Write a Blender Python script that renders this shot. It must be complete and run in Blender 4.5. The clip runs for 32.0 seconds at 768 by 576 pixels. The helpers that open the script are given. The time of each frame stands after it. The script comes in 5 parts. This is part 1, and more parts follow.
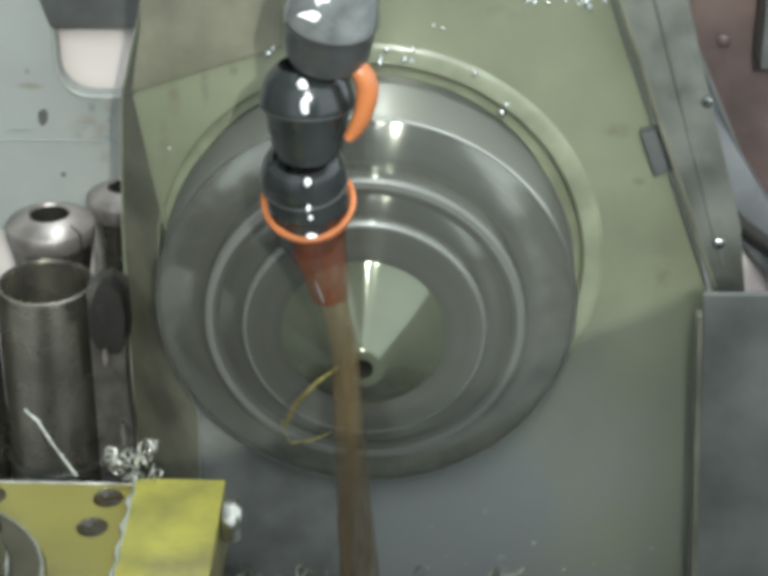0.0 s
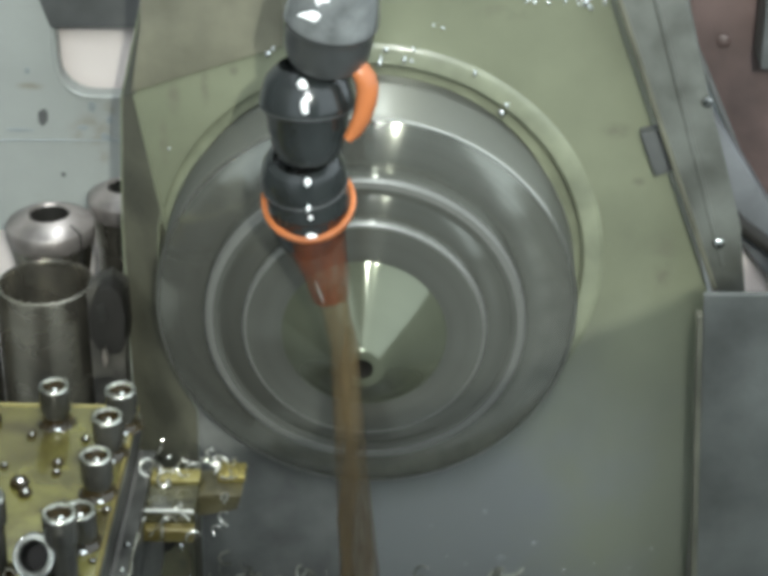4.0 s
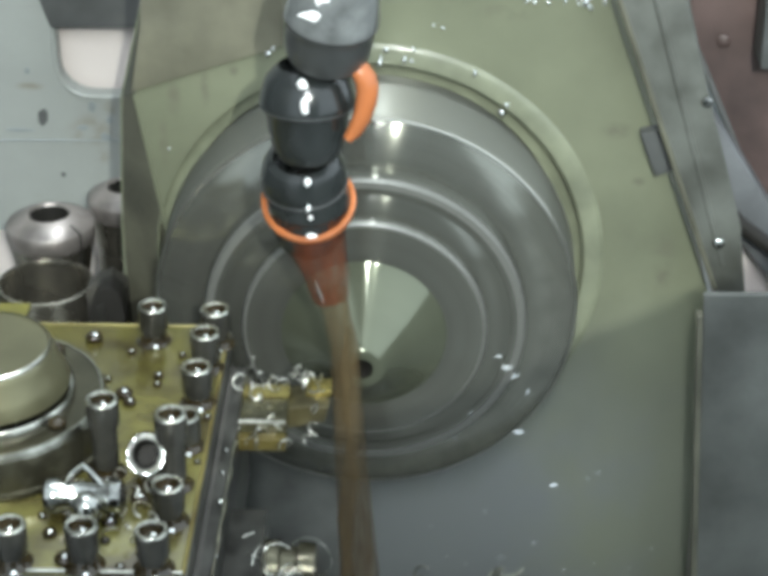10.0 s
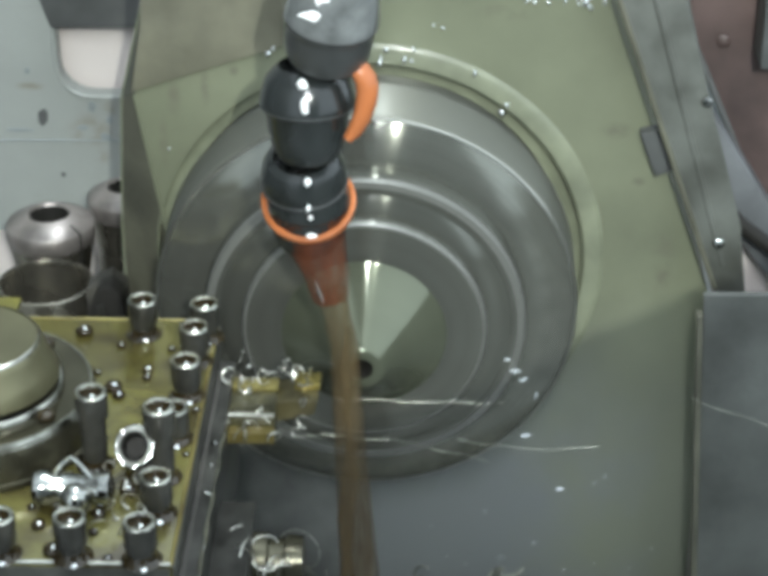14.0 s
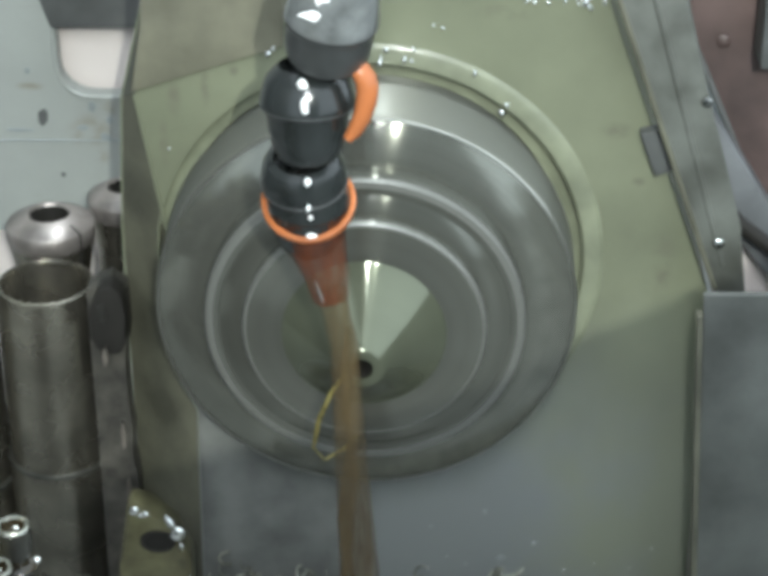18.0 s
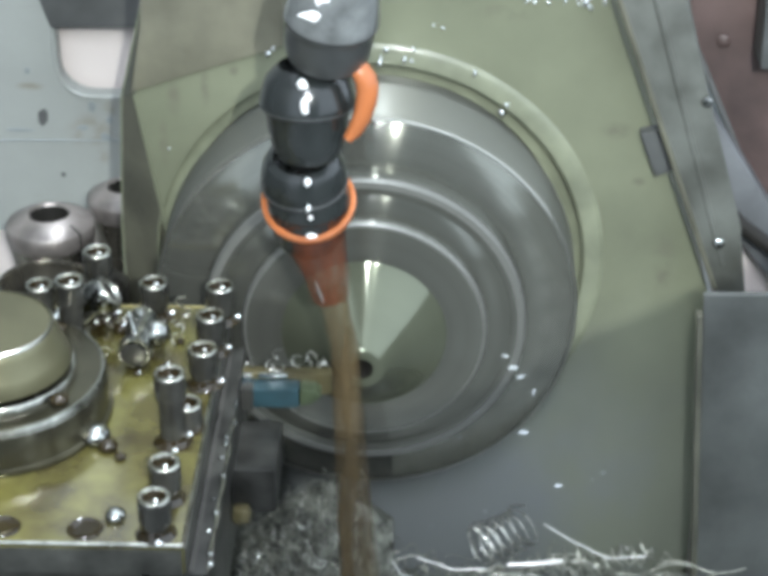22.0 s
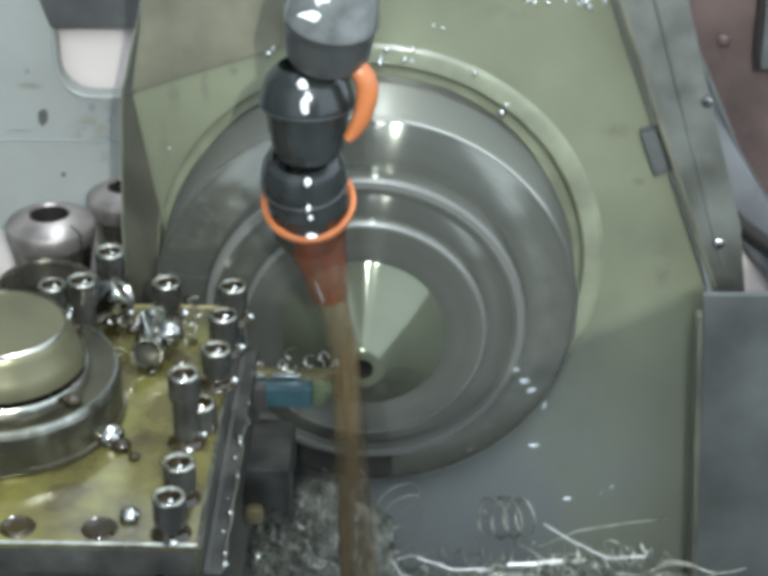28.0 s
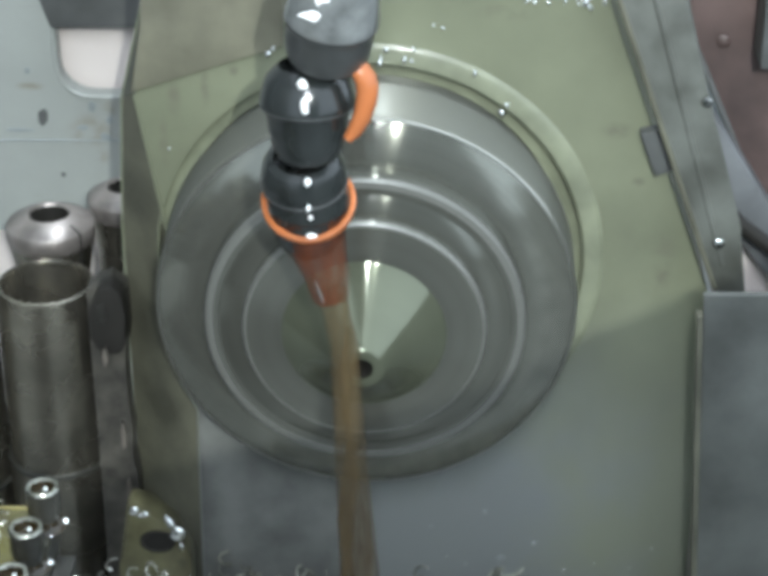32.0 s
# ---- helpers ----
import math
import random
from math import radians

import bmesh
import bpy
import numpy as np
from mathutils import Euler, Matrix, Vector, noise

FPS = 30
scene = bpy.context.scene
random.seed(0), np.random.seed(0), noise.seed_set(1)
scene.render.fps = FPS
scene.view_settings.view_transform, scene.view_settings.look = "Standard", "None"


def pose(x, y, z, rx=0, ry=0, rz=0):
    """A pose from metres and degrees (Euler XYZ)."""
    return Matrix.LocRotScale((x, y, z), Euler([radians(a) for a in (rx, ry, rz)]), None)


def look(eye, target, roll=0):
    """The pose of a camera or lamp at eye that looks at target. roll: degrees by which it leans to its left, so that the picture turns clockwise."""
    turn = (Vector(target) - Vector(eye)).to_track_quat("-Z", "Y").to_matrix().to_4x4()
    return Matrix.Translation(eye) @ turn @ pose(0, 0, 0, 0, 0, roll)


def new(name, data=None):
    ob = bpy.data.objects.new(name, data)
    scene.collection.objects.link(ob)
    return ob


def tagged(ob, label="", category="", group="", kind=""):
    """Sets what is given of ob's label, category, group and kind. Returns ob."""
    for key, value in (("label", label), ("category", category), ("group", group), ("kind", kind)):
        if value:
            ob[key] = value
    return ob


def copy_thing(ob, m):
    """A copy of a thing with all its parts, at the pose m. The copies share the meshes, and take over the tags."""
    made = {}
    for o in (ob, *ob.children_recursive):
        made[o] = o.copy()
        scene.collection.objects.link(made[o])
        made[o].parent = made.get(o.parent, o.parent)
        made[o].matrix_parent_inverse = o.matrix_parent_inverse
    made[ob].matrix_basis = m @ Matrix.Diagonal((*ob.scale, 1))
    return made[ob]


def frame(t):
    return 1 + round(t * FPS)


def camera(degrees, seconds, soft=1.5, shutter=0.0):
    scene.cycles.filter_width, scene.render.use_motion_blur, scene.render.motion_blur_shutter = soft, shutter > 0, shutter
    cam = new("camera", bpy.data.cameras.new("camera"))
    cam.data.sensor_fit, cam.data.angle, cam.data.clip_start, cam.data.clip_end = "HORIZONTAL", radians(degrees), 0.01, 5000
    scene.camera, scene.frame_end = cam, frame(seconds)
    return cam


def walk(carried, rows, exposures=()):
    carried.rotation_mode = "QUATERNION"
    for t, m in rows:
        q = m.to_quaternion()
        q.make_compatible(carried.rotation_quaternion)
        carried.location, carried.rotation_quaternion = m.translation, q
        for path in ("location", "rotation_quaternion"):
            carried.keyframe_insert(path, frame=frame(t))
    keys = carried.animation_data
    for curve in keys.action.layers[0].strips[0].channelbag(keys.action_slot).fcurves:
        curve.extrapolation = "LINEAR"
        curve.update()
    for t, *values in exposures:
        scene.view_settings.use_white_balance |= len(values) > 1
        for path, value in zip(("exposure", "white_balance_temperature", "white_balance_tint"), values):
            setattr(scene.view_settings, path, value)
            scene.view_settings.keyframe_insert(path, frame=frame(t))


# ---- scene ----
# camera: stands still in front of the machine and looks over the added front panel
cam = camera(20.8, 32.0, soft=5.2)
CAM = look((0.0361, -0.8552, 0.8032), (0.00826, 0.01168, 0.30545))
walk(cam, [(0, CAM), (32.0, CAM)], exposures=[(0, 0.14, 6600, 10), (3, 0.06, 6580, 10), (5, 0.14, 6550, 10), (7, 0.18, 6500, 10), (10, 0.12, 6480, 10), (12, 0.08, 6380, 10), (14, 0.0, 6400, 10),
                                               (17, 0.10, 6430, 10), (19, 0.16, 6430, 10), (21, 0.22, 6270, 13), (23, 0.25, 6230, 14), (27, 0.17, 6240, 12), (31, 0.15, 6230, 12), (32, 0.15, 6230, 12)])

# light: the workshop's soft light, and one hanging lamp that shines in over the added front panel
world = bpy.data.worlds.new("workshop")
scene.world = world
world.use_nodes = True
bg = world.node_tree.nodes["Background"]
bg.inputs[1].default_value = 1.62
wnt = world.node_tree
wco, wsep, wramp = wnt.nodes.new("ShaderNodeTexCoord"), wnt.nodes.new("ShaderNodeSeparateXYZ"), wnt.nodes.new("ShaderNodeMapRange")
wmix = wnt.nodes.new("ShaderNodeMix")
wmix.data_type, wmix.clamp_result = "RGBA", False
wnt.links.new(wco.outputs["Generated"], wsep.inputs[0])
wnt.links.new(wsep.outputs["Z"], wramp.inputs["Value"])
wramp.inputs["From Min"].default_value, wramp.inputs["From Max"].default_value = -0.1, 0.9
wnt.links.new(wramp.outputs["Result"], wmix.inputs["Factor"])
wmix.inputs[6].default_value = (0.84, 0.97, 1.05, 1)
wmix.inputs[7].default_value = (1.00, 1.14, 1.22, 1)
wside, wtint = wnt.nodes.new("ShaderNodeMapRange"), wnt.nodes.new("ShaderNodeMix")
wnt.links.new(wsep.outputs["X"], wside.inputs["Value"])
wside.inputs["From Min"].default_value, wside.inputs["From Max"].default_value = -0.8, 0.8
wside.inputs["To Min"].default_value, wside.inputs["To Max"].default_value = 0.70, 1.30
wtint.data_type, wtint.blend_type, wtint.clamp_result = "RGBA", "MULTIPLY", False
wtint.inputs["Factor"].default_value = 1.0
wnt.links.new(wmix.outputs[2], wtint.inputs[6])
wnt.links.new(wside.outputs["Result"], wtint.inputs[7])
wnt.links.new(wtint.outputs[2], bg.inputs[0])
LAMP = Vector((0.19, -1.40, 1.13))
lamp_data = bpy.data.lights.new("workshop_lamp", "POINT")
lamp_data.energy, lamp_data.color, lamp_data.shadow_soft_size = 76, (0.95, 1.0, 0.91), 0.004
lamp = new("workshop_lamp", lamp_data)
lamp.location = LAMP
# unseen lamp, added in front for streaked highlights and fill on low parts
tube_data = bpy.data.lights.new("unseen_tube_lamp", "AREA")
tube_data.energy, tube_data.color, tube_data.shape, tube_data.size, tube_data.size_y = 31, (0.93, 0.98, 1.0), "RECTANGLE", 0.10, 0.75
tube = new("unseen_tube_lamp", tube_data)
tube.matrix_world = look((0.06, -1.95, 1.78), (0.0, 0.0, 0.3))
over_data = bpy.data.lights.new("overhead_lamp", "AREA")
over_data.energy, over_data.color, over_data.shape, over_data.size, over_data.size_y = 26, (0.90, 0.97, 1.0), "RECTANGLE", 0.05, 0.6
overhead = new("overhead_lamp", over_data)
overhead.matrix_world = pose(0.12, 0.16, 2.2)
scene.view_settings.exposure = 0.0
AXIS_Z = 0.30          # height of the spindle axis
PLATE_Z = 0.319        # top of the turret plate


# ---- materials ----
def mat(name, color, rough=0.5, metal=0.0, scale=60.0, vary=0.25, bump=0.1, tint=None, fine=600.0, coat=0.0, island=False):
    m = bpy.data.materials.new(name)
    m.use_nodes = True
    nt = m.node_tree
    b = nt.nodes["Principled BSDF"]
    b.inputs["Metallic"].default_value = metal
    b.inputs["Coat Weight"].default_value = coat
    b.inputs["Coat Roughness"].default_value = 0.15
    co = nt.nodes.new("ShaderNodeTexCoord")
    n1 = nt.nodes.new("ShaderNodeTexNoise")
    n1.inputs["Scale"].default_value, n1.inputs["Detail"].default_value, n1.inputs["Roughness"].default_value = scale, 6, 0.52
    n2 = nt.nodes.new("ShaderNodeTexNoise")
    n2.inputs["Scale"].default_value, n2.inputs["Detail"].default_value = fine, 3
    for n in (n1, n2):
        nt.links.new(co.outputs["Object"], n.inputs["Vector"])
    ramp = nt.nodes.new("ShaderNodeValToRGB")
    ramp.color_ramp.elements[0].position, ramp.color_ramp.elements[1].position = 0.32, 0.68
    dark = tint or tuple(c * (1 - vary * 1.6) for c in color)
    ramp.color_ramp.elements[0].color = (*[max(0, c) for c in dark], 1)
    ramp.color_ramp.elements[1].color = (*[min(1, c * (1 + vary * 0.35)) for c in color], 1)
    nt.links.new(n1.outputs["Fac"], ramp.inputs["Fac"])
    nt.links.new(ramp.outputs["Color"], b.inputs["Base Color"])
    mr = nt.nodes.new("ShaderNodeMapRange")
    mr.inputs["To Min"].default_value, mr.inputs["To Max"].default_value = max(0.03, rough * 0.7), min(1, rough * 1.35)
    nt.links.new(n2.outputs["Fac"], mr.inputs["Value"])
    nt.links.new(mr.outputs["Result"], b.inputs["Roughness"])
    if bump:
        bp = nt.nodes.new("ShaderNodeBump")
        bp.inputs["Strength"].default_value, bp.inputs["Distance"].default_value = bump, 0.001
        nt.links.new(n2.outputs["Fac"], bp.inputs["Height"])
        nt.links.new(bp.outputs["Normal"], b.inputs["Normal"])
    return m


OLIVE = mat("olive_paint", (0.162, 0.175, 0.117), 0.42, 0, 14, 0.18, 0.08, coat=0.25)
OLIVE_EDGE = mat("olive_paint_pale", (0.186, 0.201, 0.138), 0.4, 0, 40, 0.25, 0.1, coat=0.3)
def lower_haze_tone(m):
    """Puts haze and fill light into the lower colour, with a ragged upper edge."""
    nt = m.node_tree
    b = nt.nodes["Principled BSDF"]
    ramp = [n for n in nt.nodes if n.type == "VALTORGB"][0]
    co = [n for n in nt.nodes if n.type == "TEX_COORD"][0]
    sep, mp = nt.nodes.new("ShaderNodeSeparateXYZ"), nt.nodes.new("ShaderNodeMapping")
    mp.inputs["Scale"].default_value = (1, 1, 0.25)
    noi = nt.nodes.new("ShaderNodeTexNoise")
    noi.inputs["Scale"].default_value, noi.inputs["Detail"].default_value = 18, 6
    nt.links.new(co.outputs["Object"], sep.inputs[0])
    nt.links.new(co.outputs["Object"], mp.inputs["Vector"])
    nt.links.new(mp.outputs["Vector"], noi.inputs["Vector"])
    w = nt.nodes.new("ShaderNodeMath")
    w.operation = "MULTIPLY_ADD"
    w.inputs[1].default_value = 0.16
    nt.links.new(noi.outputs["Fac"], w.inputs[0])
    nt.links.new(sep.outputs["Z"], w.inputs[2])
    mr = nt.nodes.new("ShaderNodeMapRange")
    mr.inputs["From Min"].default_value, mr.inputs["From Max"].default_value = 0.36, 0.24
    nt.links.new(w.outputs[0], mr.inputs["Value"])
    mix = nt.nodes.new("ShaderNodeMix")
    mix.data_type = "RGBA"
    nt.links.new(mr.outputs["Result"], mix.inputs["Factor"])
    nt.links.new(ramp.outputs["Color"], mix.inputs[6])
    side, tone = nt.nodes.new("ShaderNodeMapRange"), nt.nodes.new("ShaderNodeMix")
    blot = nt.nodes.new("ShaderNodeTexNoise")
    blot.inputs["Scale"].default_value, blot.inputs["Detail"].default_value = 30, 7
    nt.links.new(co.outputs["Object"], blot.inputs["Vector"])
    skew = nt.nodes.new("ShaderNodeMath")
    skew.operation = "MULTIPLY_ADD"
    skew.inputs[1].default_value = 0.16
    nt.links.new(blot.outputs["Fac"], skew.inputs[0])
    nt.links.new(sep.outputs["X"], skew.inputs[2])
    side.inputs["From Min"].default_value, side.inputs["From Max"].default_value = 0.14, 0.23
    nt.links.new(skew.outputs[0], side.inputs["Value"])
    tone.data_type = "RGBA"
    tone.inputs[6].default_value = (0.188, 0.199, 0.196, 1)
    tone.inputs[7].default_value = (0.200, 0.212, 0.162, 1)
    nt.links.new(side.outputs["Result"], tone.inputs["Factor"])
    nt.links.new(tone.outputs[2], mix.inputs[7])
    nt.links.new(mix.outputs[2], b.inputs["Base Color"])


lower_haze_tone(OLIVE)


def grime(m, spots, dark):
    """Smeared grime round a few places (x, z, half width, half height), broken up by noise."""
    nt = m.node_tree
    b = nt.nodes["Principled BSDF"]
    co = [n for n in nt.nodes if n.type == "TEX_COORD"][0]
    noi = nt.nodes.new("ShaderNodeTexNoise")
    noi.inputs["Scale"].default_value, noi.inputs["Detail"].default_value = 110, 5
    nt.links.new(co.outputs["Object"], noi.inputs["Vector"])
    total = None
    for x, z, w, h in spots:
        mp, ln, mr = nt.nodes.new("ShaderNodeMapping"), nt.nodes.new("ShaderNodeVectorMath"), nt.nodes.new("ShaderNodeMapRange")
        mp.inputs["Scale"].default_value = (1 / w, 0, 1 / h)
        mp.inputs["Location"].default_value = (-x / w, 0, -z / h)
        ln.operation = "LENGTH"
        mr.interpolation_type = "SMOOTHSTEP"
        mr.inputs["From Min"].default_value, mr.inputs["From Max"].default_value = 1.2, 0.1
        nt.links.new(co.outputs["Object"], mp.inputs["Vector"])
        nt.links.new(mp.outputs["Vector"], ln.inputs[0])
        nt.links.new(ln.outputs["Value"], mr.inputs["Value"])
        if total is None:
            total = mr.outputs["Result"]
        else:
            add = nt.nodes.new("ShaderNodeMath")
            add.operation, add.use_clamp = "ADD", True
            nt.links.new(total, add.inputs[0])
            nt.links.new(mr.outputs["Result"], add.inputs[1])
            total = add.outputs[0]
    ragged, mul = nt.nodes.new("ShaderNodeMapRange"), nt.nodes.new("ShaderNodeMath")
    ragged.inputs["From Min"].default_value, ragged.inputs["From Max"].default_value = 0.35, 0.6
    nt.links.new(noi.outputs["Fac"], ragged.inputs["Value"])
    mul.operation = "MULTIPLY"
    nt.links.new(total, mul.inputs[0])
    nt.links.new(ragged.outputs["Result"], mul.inputs[1])
    mix = nt.nodes.new("ShaderNodeMix")
    mix.data_type = "RGBA"
    old = b.inputs["Base Color"].links[0].from_socket
    nt.links.new(mul.outputs[0], mix.inputs["Factor"])
    nt.links.new(old, mix.inputs[6])
    mix.inputs[7].default_value = (*dark, 1)
    nt.links.new(mix.outputs[2], b.inputs["Base Color"])


grime(OLIVE, [(0.1185, 0.372, 0.0085, 0.0050), (0.1300, 0.345, 0.0040, 0.0030), (-0.0930, 0.386, 0.0040, 0.0100), (-0.0780, 0.392, 0.0030, 0.0120), (-0.0990, 0.362, 0.0030, 0.0140), (-0.0640, 0.401, 0.0030, 0.0040), (0.0650, 0.432, 0.0160, 0.0050), (0.1450, 0.300, 0.0060, 0.0200)], (0.105, 0.105, 0.074))
# darker than the front's olive: the flank's shade is in this colour
FLANK = mat("dark_brown_olive_paint", (0.112, 0.111, 0.080), 0.5, 0, 25, 0.35, 0.1)
BROWN_OLIVE = mat("brown_olive_paint", (0.140, 0.136, 0.098), 0.5, 0, 25, 0.3, 0.1)
STEEL = mat("turned_steel", (0.154, 0.158, 0.137), 0.12, 0.68, 30, 0.14, 0)
steel_nodes = STEEL.node_tree
tangent = steel_nodes.nodes.new("ShaderNodeTangent")
tangent.direction_type, tangent.axis = "RADIAL", "Z"
steel_nodes.links.new(tangent.outputs["Tangent"], steel_nodes.nodes["Principled BSDF"].inputs["Tangent"])
steel_nodes.nodes["Principled BSDF"].inputs["Anisotropic"].default_value = 1.0
steel_nodes.nodes["Principled BSDF"].inputs["Anisotropic Rotation"].default_value = 0.25
def ring_coords(m):
    """Lets the grain of a turned part run in circles about its z axis."""
    nt = m.node_tree
    co = [n for n in nt.nodes if n.type == "TEX_COORD"][0]
    sep, ln, comb = nt.nodes.new("ShaderNodeSeparateXYZ"), nt.nodes.new("ShaderNodeMath"), nt.nodes.new("ShaderNodeCombineXYZ")
    sq = [nt.nodes.new("ShaderNodeMath") for _ in range(2)]
    nt.links.new(co.outputs["Object"], sep.inputs[0])
    for q, axis in zip(sq, ("X", "Y")):
        q.operation = "MULTIPLY"
        nt.links.new(sep.outputs[axis], q.inputs[0])
        nt.links.new(sep.outputs[axis], q.inputs[1])
    add = nt.nodes.new("ShaderNodeMath")
    nt.links.new(sq[0].outputs[0], add.inputs[0])
    nt.links.new(sq[1].outputs[0], add.inputs[1])
    ln.operation = "SQRT"
    nt.links.new(add.outputs[0], ln.inputs[0])
    nt.links.new(ln.outputs[0], comb.inputs["X"])
    for n in nt.nodes:
        if n.type == "TEX_NOISE":
            nt.links.new(comb.outputs[0], n.inputs["Vector"])


ring_coords(STEEL)
CONE_STEEL = STEEL.copy()
CONE_STEEL.name = "fine_turned_steel"
for n in CONE_STEEL.node_tree.nodes:
    if n.type == "VALTORGB":
        for el in n.color_ramp.elements:
            el.color = (*[c * k for c, k in zip(el.color[:3], (0.76, 0.81, 0.66))], 1)
    if n.type == "MAP_RANGE":
        n.inputs["To Min"].default_value, n.inputs["To Max"].default_value = 0.105, 0.12
    if n.type == "BSDF_PRINCIPLED":
        n.inputs["Anisotropic"].default_value = 1.0
        n.inputs["Metallic"].default_value = 0.54
[n for n in STEEL.node_tree.nodes if n.type == "TEX_NOISE"][0].inputs["Scale"].default_value = 160
FACE_STEEL = STEEL.copy()
FACE_STEEL.name = "dull_turned_steel"
FACE_STEEL.node_tree.nodes["Principled BSDF"].inputs["Metallic"].default_value = 0.74
for el in [n for n in FACE_STEEL.node_tree.nodes if n.type == "VALTORGB"][0].color_ramp.elements:
    el.color = (*[c * 1.30 for c in el.color[:3]], 1)
BARREL_STEEL = STEEL.copy()
BARREL_STEEL.name = "polished_barrel_steel"
BARREL_STEEL.node_tree.nodes["Principled BSDF"].inputs["Metallic"].default_value = 0.5
BARREL_STEEL.node_tree.nodes["Principled BSDF"].inputs["Anisotropic"].default_value = 1.0
for n in BARREL_STEEL.node_tree.nodes:
    if n.type == "MAP_RANGE":
        n.inputs["To Min"].default_value, n.inputs["To Max"].default_value = 0.36, 0.39
    if n.type == "VALTORGB":
        for el in n.color_ramp.elements:
            el.color = (*[c * 1.15 for c in el.color[:3]], 1)
RIM = mat("polished_steel_rim", (0.30, 0.302, 0.27), 0.3, 0.9, 40, 0.1, 0.02)
PALE_RING = mat("pale_worn_ring", (0.155, 0.158, 0.144), 0.42, 0.4, 60, 0.1, 0)
ring_coords(PALE_RING)
DARK_STEEL = mat("dark_oily_steel", (0.105, 0.105, 0.092), 0.33, 0.6, 50, 0.4, 0.1)
BLACK_OXIDE = mat("black_oxide_steel", (0.060, 0.059, 0.052), 0.18, 0.5, 90, 0.3, 0.05)
SCREW_RIM = mat("oiled_screw_head", (0.44, 0.44, 0.39), 0.24, 1.0, 90, 0.3, 0.05)
OIL_PLATE = mat("oil_stained_steel", (0.185, 0.16, 0.05), 0.34, 0.35, 38, 0.4, 0.06, tint=(0.085, 0.065, 0.018), coat=0.4)
OIL_DARK = mat("oily_brown_steel", (0.108, 0.092, 0.042), 0.35, 0.3, 40, 0.4, 0.1, coat=0.3)
YELLOW_BLOCK = mat("yellow_stained_steel", (0.235, 0.218, 0.034), 0.36, 0.3, 38, 0.45, 0.06, tint=(0.120, 0.110, 0.026), coat=0.2)
DARK_HUB = mat("dark_hub_steel", (0.108, 0.102, 0.070), 0.22, 0.82, 30, 0.35, 0.04)
HUB = mat("hub_steel", (0.145, 0.139, 0.082), 0.34, 0.6, 20, 0.2, 0.04)
OIL_BEAD = mat("oil_bead", (0.020, 0.014, 0.005), 0.05, 0, 90, 0.2, 0)
CHROME = mat("wet_chrome", (0.46, 0.47, 0.445), 0.12, 1.0, 80, 0.45, 0.3, fine=220)
GREY_PANEL = mat("grey_sheet_metal", (0.270, 0.288, 0.272), 0.5, 0, 10, 0.15, 0.05)
grime(GREY_PANEL, [(-0.172, 0.272, 0.0140, 0.0120), (-0.158, 0.287, 0.0070, 0.0050), (-0.205, 0.300, 0.0100, 0.0030), (-0.166, 0.256, 0.0060, 0.0060)], (0.190, 0.180, 0.150))
GREY_RAIL = mat("grey_blue_casting", (0.104, 0.110, 0.098), 0.45, 0.1, 32, 0.45, 0.25, tint=(0.050, 0.052, 0.044), fine=220)
GREY_MID = mat("mid_grey_paint", (0.21, 0.235, 0.24), 0.5, 0.0, 20, 0.2, 0.1)
GREY_DUSK = mat("dull_grey_sheet", (0.125, 0.132, 0.138), 0.5, 0.0, 26, 0.3, 0.1)
DARK_PANEL = mat("dark_grey_panel", (0.096, 0.101, 0.099), 0.5, 0, 30, 0.25, 0.1)
SLATE = mat("slate_shade", (0.146, 0.152, 0.142), 0.4, 0, 30, 0.35, 0.1)
WAY_PAINT = mat("oily_way_cover_paint", (0.098, 0.104, 0.096), 0.42, 0, 22, 0.5, 0.2, tint=(0.052, 0.055, 0.050), fine=260)
RED_BROWN = mat("red_brown_paint", (0.098, 0.066, 0.060), 0.5, 0, 18, 0.45, 0.1)
WHITE = mat("white_painted_wall", (0.58, 0.53, 0.505), 0.6, 0, 6, 0.05, 0.03)
TUBE = mat("worn_dark_tube", (0.290, 0.272, 0.225), 0.27, 0.90, 25, 0.35, 0.0, fine=40)
COLLET = mat("collet_steel", (0.33, 0.30, 0.28), 0.36, 0.6, 40, 0.35, 0.08)
BLACK_PLASTIC = mat("black_plastic", (0.018, 0.021, 0.021), 0.17, 0, 60, 0.2, 0.01, fine=200)
FEED_GREY = mat("dark_grey_plastic", (0.040, 0.043, 0.043), 0.34, 0, 60, 0.2, 0.02, fine=200)
GREY_HOSE = mat("pale_grey_hose", (0.165, 0.175, 0.175), 0.12, 0, 60, 0.4, 0.25, fine=150, coat=0.6)
ORANGE = mat("orange_plastic", (0.43, 0.138, 0.045), 0.35, 0, 40, 0.2, 0.03)
SHANK = mat("dark_shank_steel", (0.040, 0.040, 0.036), 0.34, 0.1, 60, 0.4, 0.15)
# flat white for the beads that stand for the nozzle's highlights
GLINT_WHITE = mat("white_glint", (0.90, 0.92, 0.92), 0.2, 0, 200, 0.05, 0)
# mirror-bright, for coolant drops and for small shapes added as glints
WET = mat("wet_glint_bead", (0.92, 0.94, 0.93), 0.16, 1.0, 200, 0.05, 0)
SHANK.node_tree.nodes["Principled BSDF"].inputs["Specular IOR Level"].default_value = 0.15
